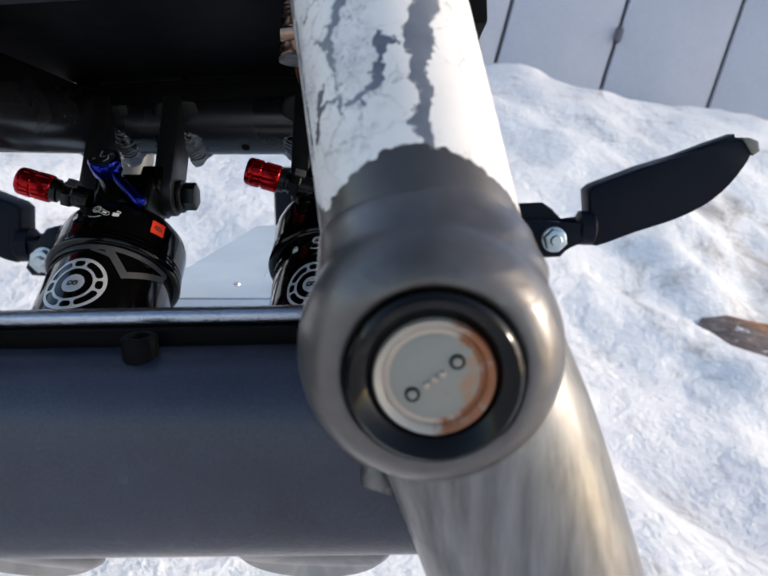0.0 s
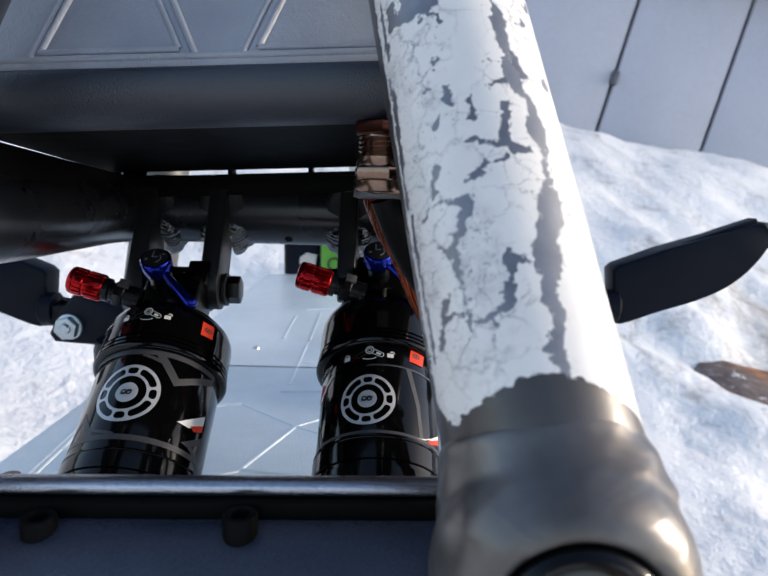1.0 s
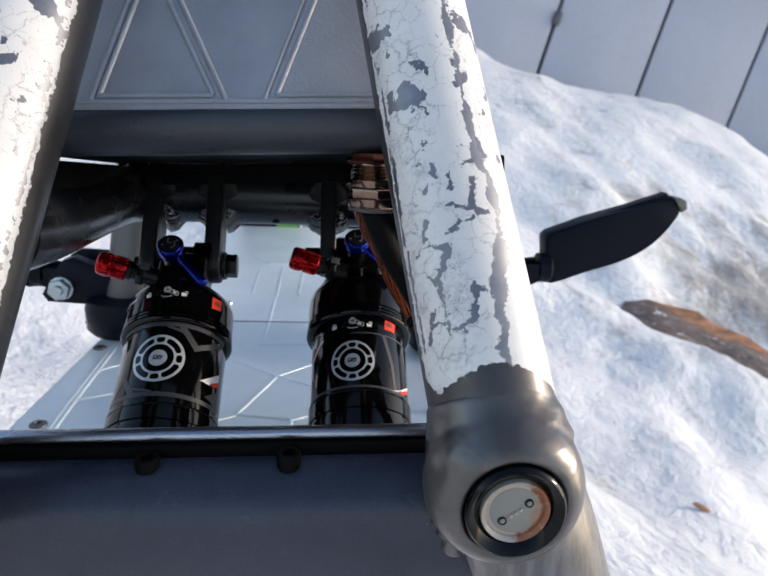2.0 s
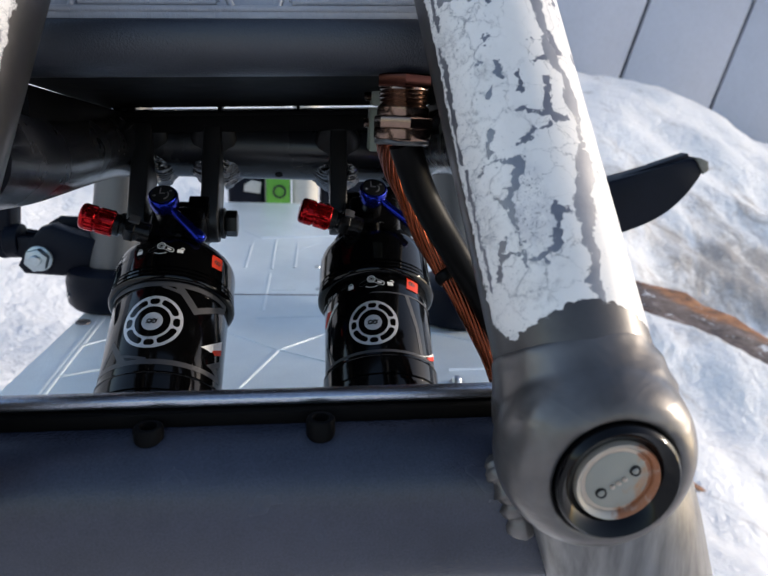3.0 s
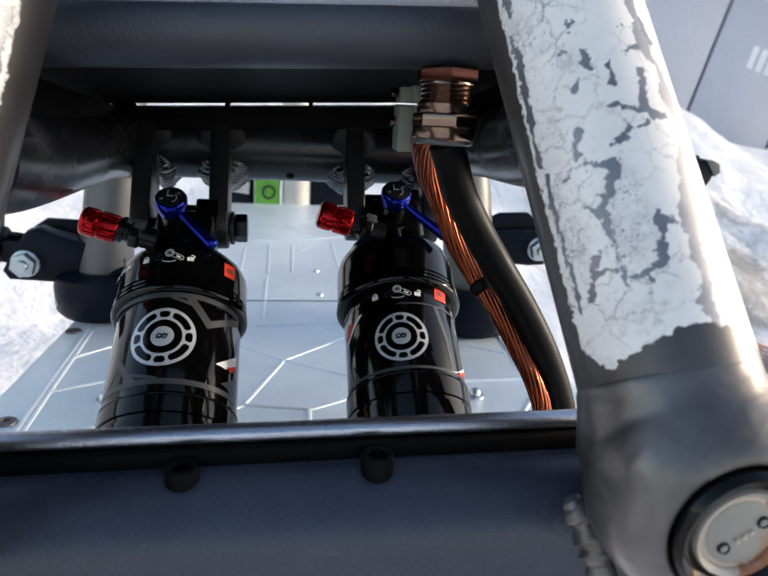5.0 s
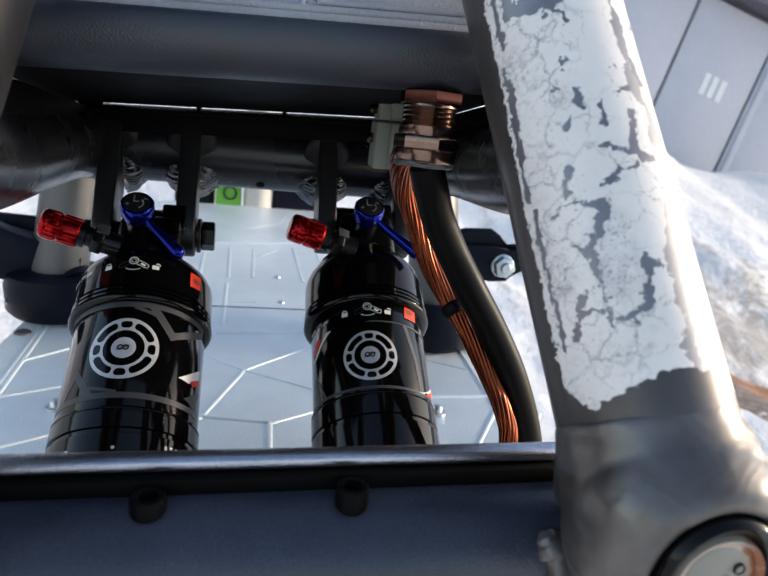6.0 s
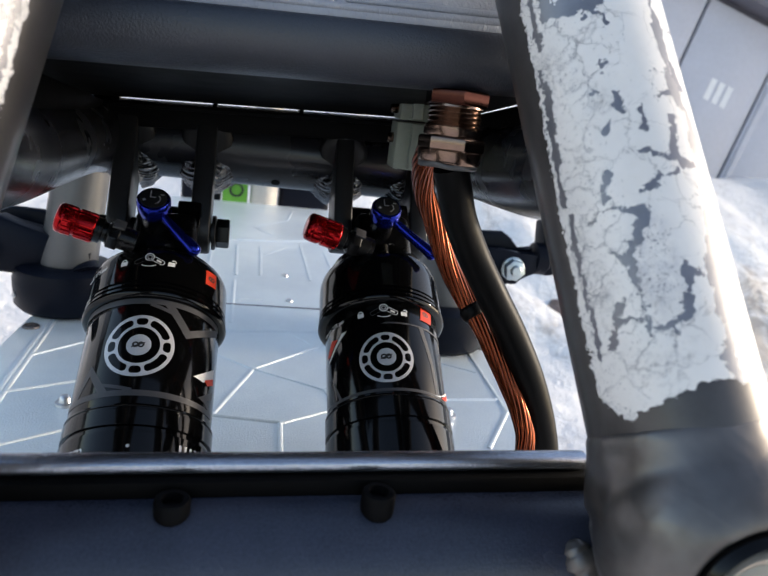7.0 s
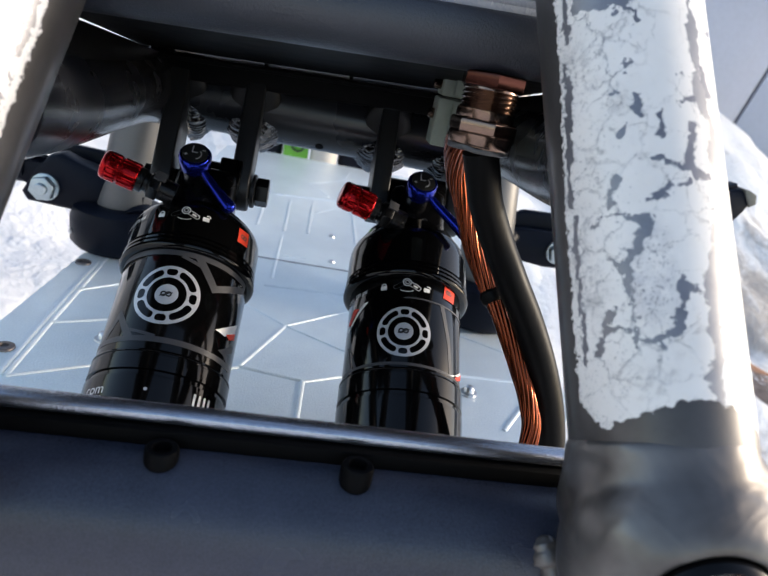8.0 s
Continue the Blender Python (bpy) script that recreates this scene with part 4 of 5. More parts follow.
def build_peg(side, cx, cz, label):
    """A folding peg: knuckle at the upright, blade outwards and up."""
    base = Vector((cx, 0.238, cz))
    peg = thing("foot_peg", label, "foot peg", Matrix.Translation(base), "foot pegs")
    m = Matrix.Translation(base) @ Matrix(((side, 0, 0, 0), (0, 0, 1, 0), (0, 1, 0, 0), (0, 0, 0, 1)))
    low = smooth_path([Vector((*q, 0)) for q in ((0.1385, 0.061), (0.126, 0.041), (0.110, 0.0255), (0.088, 0.0140), (0.060, 0.0045), (0.033, -0.0060))], 4)
    blade = [(0.024, 0.034), (0.028, 0.038), (0.060, 0.050), (0.105, 0.064), (0.126, 0.0710), (0.133, 0.0700), (0.1375, 0.0665)] + [tuple(q[:2]) for q in low] + [(0.0285, -0.005)]
    part("blade", built(extrude, blade, 0.022, m @ Matrix.Translation((0, 0, 0.010)), 0.0025), M_PLASTIC, peg, "tapering black plastic blade", 50)
    part("blade_ridge", built(extrude, [(0.032, 0.0385), (0.105, 0.066), (0.1265, 0.0740), (0.128, 0.070), (0.105, 0.061), (0.034, 0.034)], 0.012, m @ Matrix.Translation((0, 0, 0.010)), 0.001), M_PLASTIC, peg)
    part("tip", built(extrude, [(0.1290, 0.0715), (0.1340, 0.0715), (0.1405, 0.0690), (0.1425, 0.0620), (0.1380, 0.0590), (0.1330, 0.0660)], 0.025, m @ Matrix.Translation((0, 0, 0.010)), 0.001), M_PEG_END, peg, "worn pale tip")
    yoke = [(-0.050, -0.008), (-0.050, 0.014), (-0.028, 0.024), (-0.006, 0.025), (0.002, 0.020), (0.008, 0.010), (0.0285, 0.016), (0.0285, 0.0), (0.012, -0.004), (0.006, -0.013), (-0.008, -0.014), (-0.022, -0.010)]
    part("yoke", built(extrude, yoke, 0.007, m @ Matrix.Translation((0, 0, 0.0115)), 0.0020), M_PLASTIC, peg, "black forked knuckle", 50)
    prong = [(-0.050, -0.008), (-0.050, 0.008), (-0.030, 0.0135), (-0.008, 0.0140), (0.004, 0.0125), (0.008, 0.010), (0.0285, 0.013), (0.0285, 0.0), (0.012, -0.004), (0.006, -0.013), (-0.008, -0.014), (-0.022, -0.010)]
    part("prong", built(extrude, prong, 0.007, m @ Matrix.Translation((0, 0, -0.0025)), 0.0020), M_PLASTIC, peg, "black front prong", 50)
    part("bridge", built(block, (0.020, 0.012, 0.012), m @ Matrix.Translation((-0.034, 0.001, 0.0045)), 0.002), M_PLASTIC, peg)
    part("hub", built(lathe, [(0.0100, 0.0), (0.0125, 0.0015), (0.0128, 0.0105), (0.0105, 0.0125)], 36, axis_pose(m @ Vector((0.0190, 0.0070, 0.0045)), m.to_3x3() @ Vector((1, 0, 0)), (0, 0, 1))), M_PLASTIC, peg, "black round hub")
    arm = smooth_path([base + flip(p, side) for p in ((-0.040, 0.004, 0.003), (-0.052, -0.008, -0.006), (-0.060, -0.020, -0.016))], 6)
    part("mount_arm", built(sweep, arm, [0.013] * 12 + [0.016], 24), M_PLASTIC, peg)
    front = 0.020 if side < 0 else 0.006
    link = [(0.016, -0.006), (0.012, -0.012), (-0.020, -0.014), (-0.050, -0.010), (-0.064, -0.006), (-0.064, 0.004), (-0.050, 0.009), (-0.034, 0.016), (-0.022, 0.019), (-0.010, 0.024), (-0.002, 0.022), (0.006, 0.012)]
    if side < 0:
        part("mount_link", built(extrude, link, 0.016, m @ Matrix.Translation((0, 0, -0.012)), 0.003), M_PLASTIC, peg, "black cast link to the upright", 50)
    nm = m @ pose(0, 0, 0, 180, 0, 0) @ Matrix.Translation((0, 0, front))
    bolt = part("washer", built(lathe, [(0.0092, 0), (0.0092, 0.0016), (0.0086, 0.002)], 36, nm), M_ZINC, peg, "zinc plated washer")
    part("hex_nut", built(extrude, hexagon(0.0084), 0.006, nm @ Matrix.Translation((0, 0, 0.005)), 0.0006), M_ZINC, bolt, "zinc plated hexagon nut")
    part("bolt_end", built(lathe, [(0.0042, 0.006), (0.0042, 0.0098), (0.0034, 0.0106), (0.0014, 0.0106)], 24, nm), M_ZINC, bolt)


build_peg(1, 0.1915, 0.4818, "black folding foot peg with a pale worn tip, angled upwards")
build_peg(-1, -0.1728, 0.4690, "black folding foot peg with a zinc nut, angled upwards")


# ---- shock absorbers ----
SHOCK_TILT = -51.6  # the axis leans back from the vertical


def wrapped(bm, a, s, r):
    t = a / r
    return bm.verts.new((r * math.sin(t), -r * math.cos(t), s))


def patch(bm, quad, r, nx=6, ny=3):
    """A four-sided print laid round a cylinder of radius r; corners as (arc length, height)."""
    p = [Vector((*q, 0)) for q in quad]
    grid = [[wrapped(bm, *(p[0].lerp(p[1], i / nx)).lerp(p[3].lerp(p[2], i / nx), j / ny)[:2], r) for i in range(nx + 1)] for j in range(ny + 1)]
    for j in range(ny):
        for i in range(nx):
            bm.faces.new((grid[j][i], grid[j][i + 1], grid[j + 1][i + 1], grid[j + 1][i]))


def sector(bm, r, centre, r0, r1, a0, a1, steps):
    """Part of a flat ring, laid round a cylinder of radius r."""
    rows = []
    for i in range(steps + 1):
        a = radians(a0 + (a1 - a0) * i / steps)
        rows.append([wrapped(bm, centre[0] + q * math.cos(a), centre[1] + q * math.sin(a), r) for q in (r0, (r0 + r1) / 2, r1)])
    for u, v in zip(rows, rows[1:]):
        for k in range(2):
            bm.faces.new((u[k], u[k + 1], v[k + 1], v[k]))


def printed_text(body, size, place, r, turn=0.0):
    """Letters of the built-in font, laid round a cylinder of radius r."""
    cu = bpy.data.curves.new("text", "FONT")
    cu.body, cu.size, cu.align_x, cu.align_y = body, size, "CENTER", "CENTER"
    tmp = bpy.data.objects.new("text", cu)
    scene.collection.objects.link(tmp)
    me = bpy.data.meshes.new_from_object(tmp.evaluated_get(bpy.context.evaluated_depsgraph_get()))
    bm = bmesh.new()
    bm.from_mesh(me)
    bpy.data.objects.remove(tmp)
    bpy.data.curves.remove(cu)
    bpy.data.meshes.remove(me)
    c, s = math.cos(radians(turn)), math.sin(radians(turn))
    for v in bm.verts:
        a, h = place[0] + c * v.co.x - s * v.co.y, place[1] + s * v.co.x + c * v.co.y
        t = a / r
        v.co = (r * math.sin(t), -r * math.cos(t), h)
    return bm


def build_shock(name_label, x, centre, r, step, lip, groove, rise, flange, up, ring, icons_on_can):
    """centre: arc from the front line to the ring print; step: how far the sleeve stands out; lip, groove: their heights on the sleeve; rise: the collar's lower edge; up: how much higher the head sits; icons_on_can: where the lock icons are printed."""
    n = Vector((0, -0.621, 0.784))
    base = Vector((x, 0, 0.5)) - r * n
    m = Matrix.Translation(base) @ pose(0, 0, 0, SHOCK_TILT, 0, 0)
    shock = thing("shock_absorber", name_label, "shock absorber", m, "pair of shock absorbers")

    def put(name, bm, mat, parent, label="", angle=40):
        bm.transform(m)
        return part(name, bm, mat, parent, label, angle)

    rs = r + step
    can = put("air_can", built(lathe, [(r - 0.002, lip - 0.012), (r, lip - 0.002), (r, rise), (r - 0.002, rise + 0.004)], 96), M_BLACK, shock, "gloss black can with silver prints")
    prof = [(rs - 0.003, -0.092), (rs, -0.090), (rs, groove - 0.0014), (rs - 0.0009, groove - 0.0009), (rs - 0.0009, groove + 0.0006), (rs - 0.0001, groove + 0.0010), (rs - 0.0001, lip - 0.0022), (rs - 0.0006, lip - 0.0018), (rs - 0.0006, lip - 0.0012), (rs - 0.0002, lip - 0.0009), (rs - 0.0003, lip - 0.0003), (r + 0.0002, lip)]
    sleeve = put("outer_sleeve", built(lathe, prof, 96), M_BLACK, shock, "gloss black sleeve with a groove")
    rc = r + flange
    z = rise - 0.0018
    lift = up
    prof = [(r + 0.0002, z + 0.0016), (rc - 0.0012, z + 0.0018), (rc - 0.0002, z + 0.0026)]
    for k in range(3):
        h = z + 0.0032 + 0.0021 * k
        prof += [(rc - 0.0002 * k, h), (rc - 0.0010 - 0.0002 * k, h + 0.0003), (rc - 0.0010 - 0.0002 * k, h + 0.0009), (rc - 0.0002 - 0.0002 * k, h + 0.0012)]
    dome, neck = (0.0035, 0.0024) if icons_on_can else (0.0006, 0.0006)
    prof += [(rc - 0.0007, z + 0.0100), (rc - 0.0009, z + 0.0205), (rc - 0.0013, z + 0.0225 + dome * 0.5), (rc - 0.0022, z + 0.0245 + dome * 0.7), (rc - 0.0042, z + 0.0268 + dome * 0.9), (rc - 0.0056, z + 0.0280 + dome + neck * 0.4), (rc - 0.0066, z + 0.0286 + dome + neck), (rc - 0.0088, z + 0.0290 + dome + neck), (rc - 0.0115, z + 0.0291 + dome + neck), (rc - 0.0150, z + 0.0292 + dome)]
    collar = put("collar", built(lathe, prof, 96), M_BLACK, shock, "gloss black collar with ridges")
    # head block and eyelet
    hz = 0.0565 + up
    bm = built(block, (0.025, 0.026, 0.026), pose(0, -0.007, hz - 0.001), 0.004, 3)
    head = put("head", bm, M_BLACK_SATIN, shock, "black valve head")
    put("head_shoulder", built(lathe, [(0.0155, z + 0.026 + dome), (0.0150, z + 0.031 + dome), (0.012, z + 0.035 + dome)], 40), M_BLACK_SATIN, shock)
    ez = 0.0736 + up
    put("eyelet", built(lathe, [(0.0095, -0.0125), (0.0105, -0.0115), (0.0105, 0.0115), (0.0095, 0.0125)], 40, axis_pose((0, 0, ez), (1, 0, 0))), M_BLACK_SATIN, shock)
    put("spacer_block", built(block, (0.010, 0.012, 0.014), pose(0.0085, -0.010, ez - 0.003), 0.001), M_BLACK_SATIN, shock)
    bolt = put("mounting_bolt", built(lathe, [(0.0042, -0.030), (0.0042, 0.0225)], 24, axis_pose((0, 0, ez), (1, 0, 0))), M_BLACK_SATIN, shock, "black hexagon bolt")
    put("bolt_washer", built(lathe, [(0.0078, 0.0180), (0.0078, 0.0194), (0.0072, 0.0198)], 32, axis_pose((0, 0, ez), (1, 0, 0))), M_LUG, bolt)
    put("bolt_head", built(extrude, hexagon(0.0066), 0.0058, axis_pose((0, 0, ez), (1, 0, 0)) @ Matrix.Translation((0, 0, 0.0228)), 0.0006), M_BLACK_SATIN, bolt)
    put("head_screw", built(lathe, [(0.0016, 0), (0.0016, 0.0004), (0.0011, 0.0005), (0.0008, 0.0001)], 20, axis_pose((0.0025, -0.0199, hz - 0.008), (0, -1, 0))), M_LUG, head)
    # red knob on its stub
    kc = Vector((-0.0290, -0.0288, 0.0472 + up * 0.9)) + (Vector() if icons_on_can else Vector((-0.0013, -0.0009, 0.0020)))
    way = Vector((-0.95, -0.26, 0.13)).normalized()
    km = axis_pose(kc, way, (0, -1, 0)) @ Matrix.Scale(0.93, 4)
    stub = put("adjuster_stub", built(lathe, [(0.0050, -0.024), (0.0050, -0.0125), (0.0042, -0.0120), (0.0042, -0.0105), (0.0054, -0.0100), (0.0054, -0.0072)], 24, km), M_BLACK_SATIN, shock)
    put("hex_collar", built(extrude, hexagon(0.0062), 0.0045, km @ Matrix.Translation((0, 0, -0.0150)), 0.0005), M_BLACK_SATIN, stub)
    put("adjuster_mark", built(block, (0.0010, 0.0040, 0.0045), axis_pose(kc - way * 0.0150 + Vector((0.0015, -0.0052, 0.0015)), way, (0, -1, 0)), 0.0002), M_DECAL_GREY, stub)
    bm = bmesh.new()
    lathe(bm, [(0.0052, -0.0078), (0.0060, -0.0072), (0.0063, -0.0066), (0.0063, -0.0005), (0.0060, -0.0002)], 144, km, 18, 0.08)
    knob = put("adjuster_knob", bm, M_RED, shock, "red anodised fluted knob")
    put("knob_waist", built(lathe, [(0.0057, -0.0006), (0.0057, 0.0012)], 48, km), M_RED, knob)
    put("knob_grip", built(lathe, [(0.0059, 0.0008), (0.0063, 0.0012), (0.0064, 0.0046), (0.0062, 0.0050)], 144, km, 18, 0.08), M_RED, knob)
    put("knob_cap", built(lathe, [(0.0060, 0.0044), (0.0063, 0.0050), (0.0063, 0.0062), (0.0059, 0.0072), (0.0050, 0.0078), (0.0030, 0.0081), (0.0006, 0.0082)], 64, km), M_RED, knob)
    # blue lever
    shift = Vector((-0.0008, 0, 0.0026)) if icons_on_can else Vector((-0.0022, 0, 0))
    lh, le = Vector((-0.0012, -0.0352, 0.0600 + up * 0.45)) + shift, Vector((0.0186 if icons_on_can else 0.0146, -0.0268, 0.0446 + up * 0.45)) + shift
    nrm = Vector((0, -1.0, 0.06)).normalized()
    lm = axis_pose(lh, nrm)
    lever = put("lockout_lever", built(lathe, [(0.0058, -0.0075), (0.0064, -0.0065), (0.0066, -0.0010), (0.0060, 0.0), (0.0052, 0.0001)], 44, lm), M_BLUE, shock, "blue anodised lockout lever")
    put("lever_pivot", built(lathe, [(0.0050, -0.02), (0.0050, -0.0070)], 24, lm), M_BLACK_SATIN, lever)
    d = (le - lh).normalized()
    pts = smooth_path([lh + d * 0.004 - nrm * 0.003, lh + d * 0.010 - nrm * 0.0032, lh.lerp(le, 0.75) - nrm * 0.002, le - nrm * 0.001, le + d * 0.0015 - nrm * 0.001], 5)
    pts += [pts[-1] + d * 0.0010, pts[-1] + d * 0.0017, pts[-1] + d * 0.0021]
    rad = [0.0014 + 0.0014 * min(1, i / 16) for i in range(len(pts) - 4)] + [0.0028, 0.0025, 0.0018, 0.0008]
    put("lever_arm", built(sweep, pts, rad, 20), M_BLUE, lever)
    put("dial_face", built(lathe, [(0.0052, 0.0), (0.0052, 0.0003), (0.0050, 0.00035)], 36, lm), M_PRINT_BLACK, lever, "black dial face")
    bm = bmesh.new()
    for quad in (((-0.0012, 0.0022, 0.0004, 0.0034)), ((-0.0002, 0.0004, 0.0024, 0.0004)), ((-0.0034, -0.0012, 0.0014, 0.0004)), ((-0.0034, -0.0012, 0.0004, 0.0014)), ((0.0032, 0.0020, 0.0014, 0.0004))):
        block(bm, (quad[2], quad[3], 0.0001), lm @ Matrix.Translation((quad[0], quad[1], 0.00042)))
    for i in range(9):
        a = radians(-60 + 12 * i)
        block(bm, (0.0004, 0.0009, 0.0001), lm @ Matrix.Translation((0.0026 * math.cos(a), -0.0006 + 0.0026 * math.sin(a), 0.00042)) @ Matrix.Rotation(a, 4, "Z"))
    put("dial_marks", bm, M_DECAL_SILVER, lever, "pale dial marks")

    # prints
    q = r + 0.00012
    c = (centre, 0.0)
    bm = bmesh.new()
    sector(bm, q, c, 0.895 * ring, ring, 0, 360, 72)
    sector(bm, q, c, 0.585 * ring, 0.67 * ring, 0, 360, 60)
    for mid in (15, 75, 105, 165, 195, 255, 285, 345):
        # a bar between two windows, flared where it meets the rings
        rows = []
        for k in range(9):
            t = k / 4 - 1
            rad, half = (0.782 + 0.118 * t) * ring, radians(3.2 + 6.5 * abs(t) ** 3.5 * (1.15 if t < 0 else 0.85))
            rows.append([wrapped(bm, c[0] + rad * math.cos(radians(mid) + f * half), c[1] + rad * math.sin(radians(mid) + f * half), q + 0.00002) for f in (-1, 0, 1)])
        for lo, hi in zip(rows, rows[1:]):
            for k in range(2):
                bm.faces.new((lo[k], lo[k + 1], hi[k + 1], hi[k]))
    put("ring_print", bm, M_DECAL_SILVER, can, "silver ring print")
    put("centre_print", built(sector, q, c, 0.0002, 0.345 * ring, 0, 360, 40), M_DECAL_SILVER, can, "silver round print")
    bm = bmesh.new()
    for cx, w in ((-0.0011, 0.0012), (0.0008, 0.0012)):
        sector(bm, q + 0.00012, (c[0] + cx, 0.0001), 0.00055, w, 0, 360, 20)
    patch(bm, ((c[0] - 0.0024, -0.0011), (c[0] + 0.0022, 0.0006), (c[0] + 0.0022, 0.0011), (c[0] - 0.0024, -0.0006)), q + 0.00018)
    put("mark_print", bm, M_PRINT_BLACK, can, "black printed mark")
    bm = bmesh.new()
    if not icons_on_can:
        # broad bands at both ends, a bent arm below the upper one and a chevron above the lower one
        patch(bm, ((-0.034, 0.0174), (0.034, 0.0174), (0.034, 0.0199), (-0.034, 0.0199)), q, 48, 1)
        patch(bm, ((-0.034, -0.0196), (0.034, -0.0196), (0.034, -0.0174), (-0.034, -0.0174)), q, 48, 1)
        patch(bm, ((0.0000, 0.0168), (0.0090, 0.0138), (0.0100, 0.0152), (0.0010, 0.0178)), q, 6, 1)
        patch(bm, ((0.0054, 0.0176), (0.0148, 0.0056), (0.0160, 0.0094), (0.0092, 0.0176)), q)
        patch(bm, ((0.0148, 0.0056), (0.0330, 0.0150), (0.0330, 0.0180), (0.0160, 0.0094)), q, 12, 2)
        patch(bm, ((-0.0262, -0.0176), (-0.0232, -0.0176), (-0.0184, -0.0100), (-0.0186, -0.0057)), q)
        patch(bm, ((-0.0135, -0.0176), (-0.0098, -0.0176), (-0.0186, -0.0057), (-0.0184, -0.0100)), q)
        patch(bm, ((-0.0118, -0.0156), (-0.0020, -0.0180), (-0.0015, -0.0168), (-0.0134, -0.0140)), q)
        patch(bm, ((0.0231, -0.0150), (0.0262, -0.0156), (0.0335, -0.0115), (0.0335, -0.0085)), q)
        patch(bm, ((0.0255, -0.0150), (0.0285, -0.0140), (0.0325, -0.0175), (0.0300, -0.0175)), q)
    else:
        patch(bm, ((-0.006, 0.0149), (0.034, 0.0149), (0.034, 0.0158), (-0.004, 0.0156)), q, 40, 1)
        patch(bm, ((-0.036, -0.0144), (0.036, -0.0144), (0.036, -0.0132), (-0.036, -0.0132)), q, 48, 1)
        patch(bm, ((0.0105, 0.0150), (0.0128, 0.0150), (0.0168, 0.0010), (0.0152, -0.0010)), q)
        patch(bm, ((0.0152, -0.0010), (0.0168, 0.0010), (0.0185, -0.0132), (0.0165, -0.0132)), q)
        patch(bm, ((-0.0330, -0.0020), (-0.0312, -0.0030), (-0.0282, -0.0132), (-0.0300, -0.0132)), q)
        patch(bm, ((-0.0300, -0.0040), (-0.0290, -0.0050), (-0.0245, -0.0132), (-0.0262, -0.0132)), q)
    put("stripe_print", bm, M_DECAL_GREY, can, "grey stripe print")
    if not icons_on_can:
        put("chevron_print", built(patch, ((0.0196, -0.0080), (0.0251, -0.0083), (0.0330, -0.0040), (0.0330, 0.0008)), q + 0.0001), M_DECAL_WHITE, can, "white chevron print")
        put("accent_print", built(patch, ((0.0258, -0.0072), (0.0280, -0.0086), (0.0330, -0.0062), (0.0330, -0.0034)), q + 0.00016), M_DECAL_RED, can, "orange accent print")
    else:
        put("chevron_print", built(patch, ((0.0148, -0.0138), (0.0195, -0.0132), (0.0300, -0.0065), (0.0300, -0.0098)), q + 0.0001), M_DECAL_WHITE, can, "white chevron print")
        put("accent_print", built(patch, ((0.0205, -0.0132), (0.0235, -0.0134), (0.0300, -0.0105), (0.0300, -0.0082)), q + 0.00016), M_DECAL_RED, can, "orange accent print")
        put("chevron_print", built(patch, ((-0.0345, 0.0050), (-0.0310, 0.0065), (-0.0208, 0.0150), (-0.0235, 0.0150)), q + 0.0001), M_DECAL_WHITE, can, "white chevron print")
        put("accent_print", built(patch, ((-0.0350, 0.0085), (-0.0318, 0.0080), (-0.0262, 0.0132), (-0.0300, 0.0145)), q + 0.00016), M_DECAL_RED, can, "red accent print")
    host, ri, hi = (can, q, 0.0202) if icons_on_can else (collar, rc - 0.0006, 0.0354)
    bm = bmesh.new()
    ctr = c[0] if icons_on_can else -0.0027
    for ax, open_lock in ((ctr - 0.0093, 0), (ctr + 0.0086, 1)):
        patch(bm, ((ax - 0.0013, hi - 0.0013), (ax + 0.0013, hi - 0.0013), (ax + 0.0013, hi + 0.0006), (ax - 0.0013, hi + 0.0006)), ri, 4, 2)
        sector(bm, ri, (ax + 0.0007 * open_lock, hi + 0.0006), 0.0007, 0.0011, 0, 180 - 40 * open_lock, 10)
    ctr += 0.0003
    up_at = hi + 0.0022
    sector(bm, ri, (ctr, up_at), 0.0014, 0.0018, 0, 360, 24)
    sector(bm, ri, (ctr, up_at), 0.0007, 0.00095, 0, 360, 16)

    def pill(reach, half, line, a):
        """Outline of a lever that points outwards and down from the icon's hub."""
        way, flat = Vector((math.cos(a), math.sin(a))), Vector((-math.sin(a), math.cos(a)))
        hub = Vector((ctr, up_at))
        for f in (-1, 1):
            p, q = hub + way * 0.0017 + flat * f * half, hub + way * reach + flat * f * half
            patch(bm, (tuple(p - flat * line), tuple(q - flat * line), tuple(q + flat * line), tuple(p + flat * line)), ri, 4, 1)
        tip = hub + way * reach
        sector(bm, ri, tuple(tip), half - line, half + line, math.degrees(a) - 90, math.degrees(a) + 90, 10)

    pill(0.0052, 0.0010, 0.00013, radians(-27))
    p = Vector((ctr, up_at)) + 0.0030 * Vector((math.cos(radians(-27)), math.sin(radians(-27))))
    d = 0.0020 * Vector((math.cos(radians(-27)), math.sin(radians(-27))))
    w = 0.00042 * Vector((math.sin(radians(27)), math.cos(radians(27))))
    patch(bm, (tuple(p - w), tuple(p + d - w), tuple(p + d + w), tuple(p + w)), ri, 4, 1)
    sector(bm, ri, (ctr, hi + 0.0032), 0.0052, 0.0055, 240, 300, 14)
    put("lock_icon_print", bm, M_DECAL_WHITE, host, "pale lock and lever icons")
    bm = bmesh.new()
    pill(0.0052, 0.0009, 0.00009, radians(207))
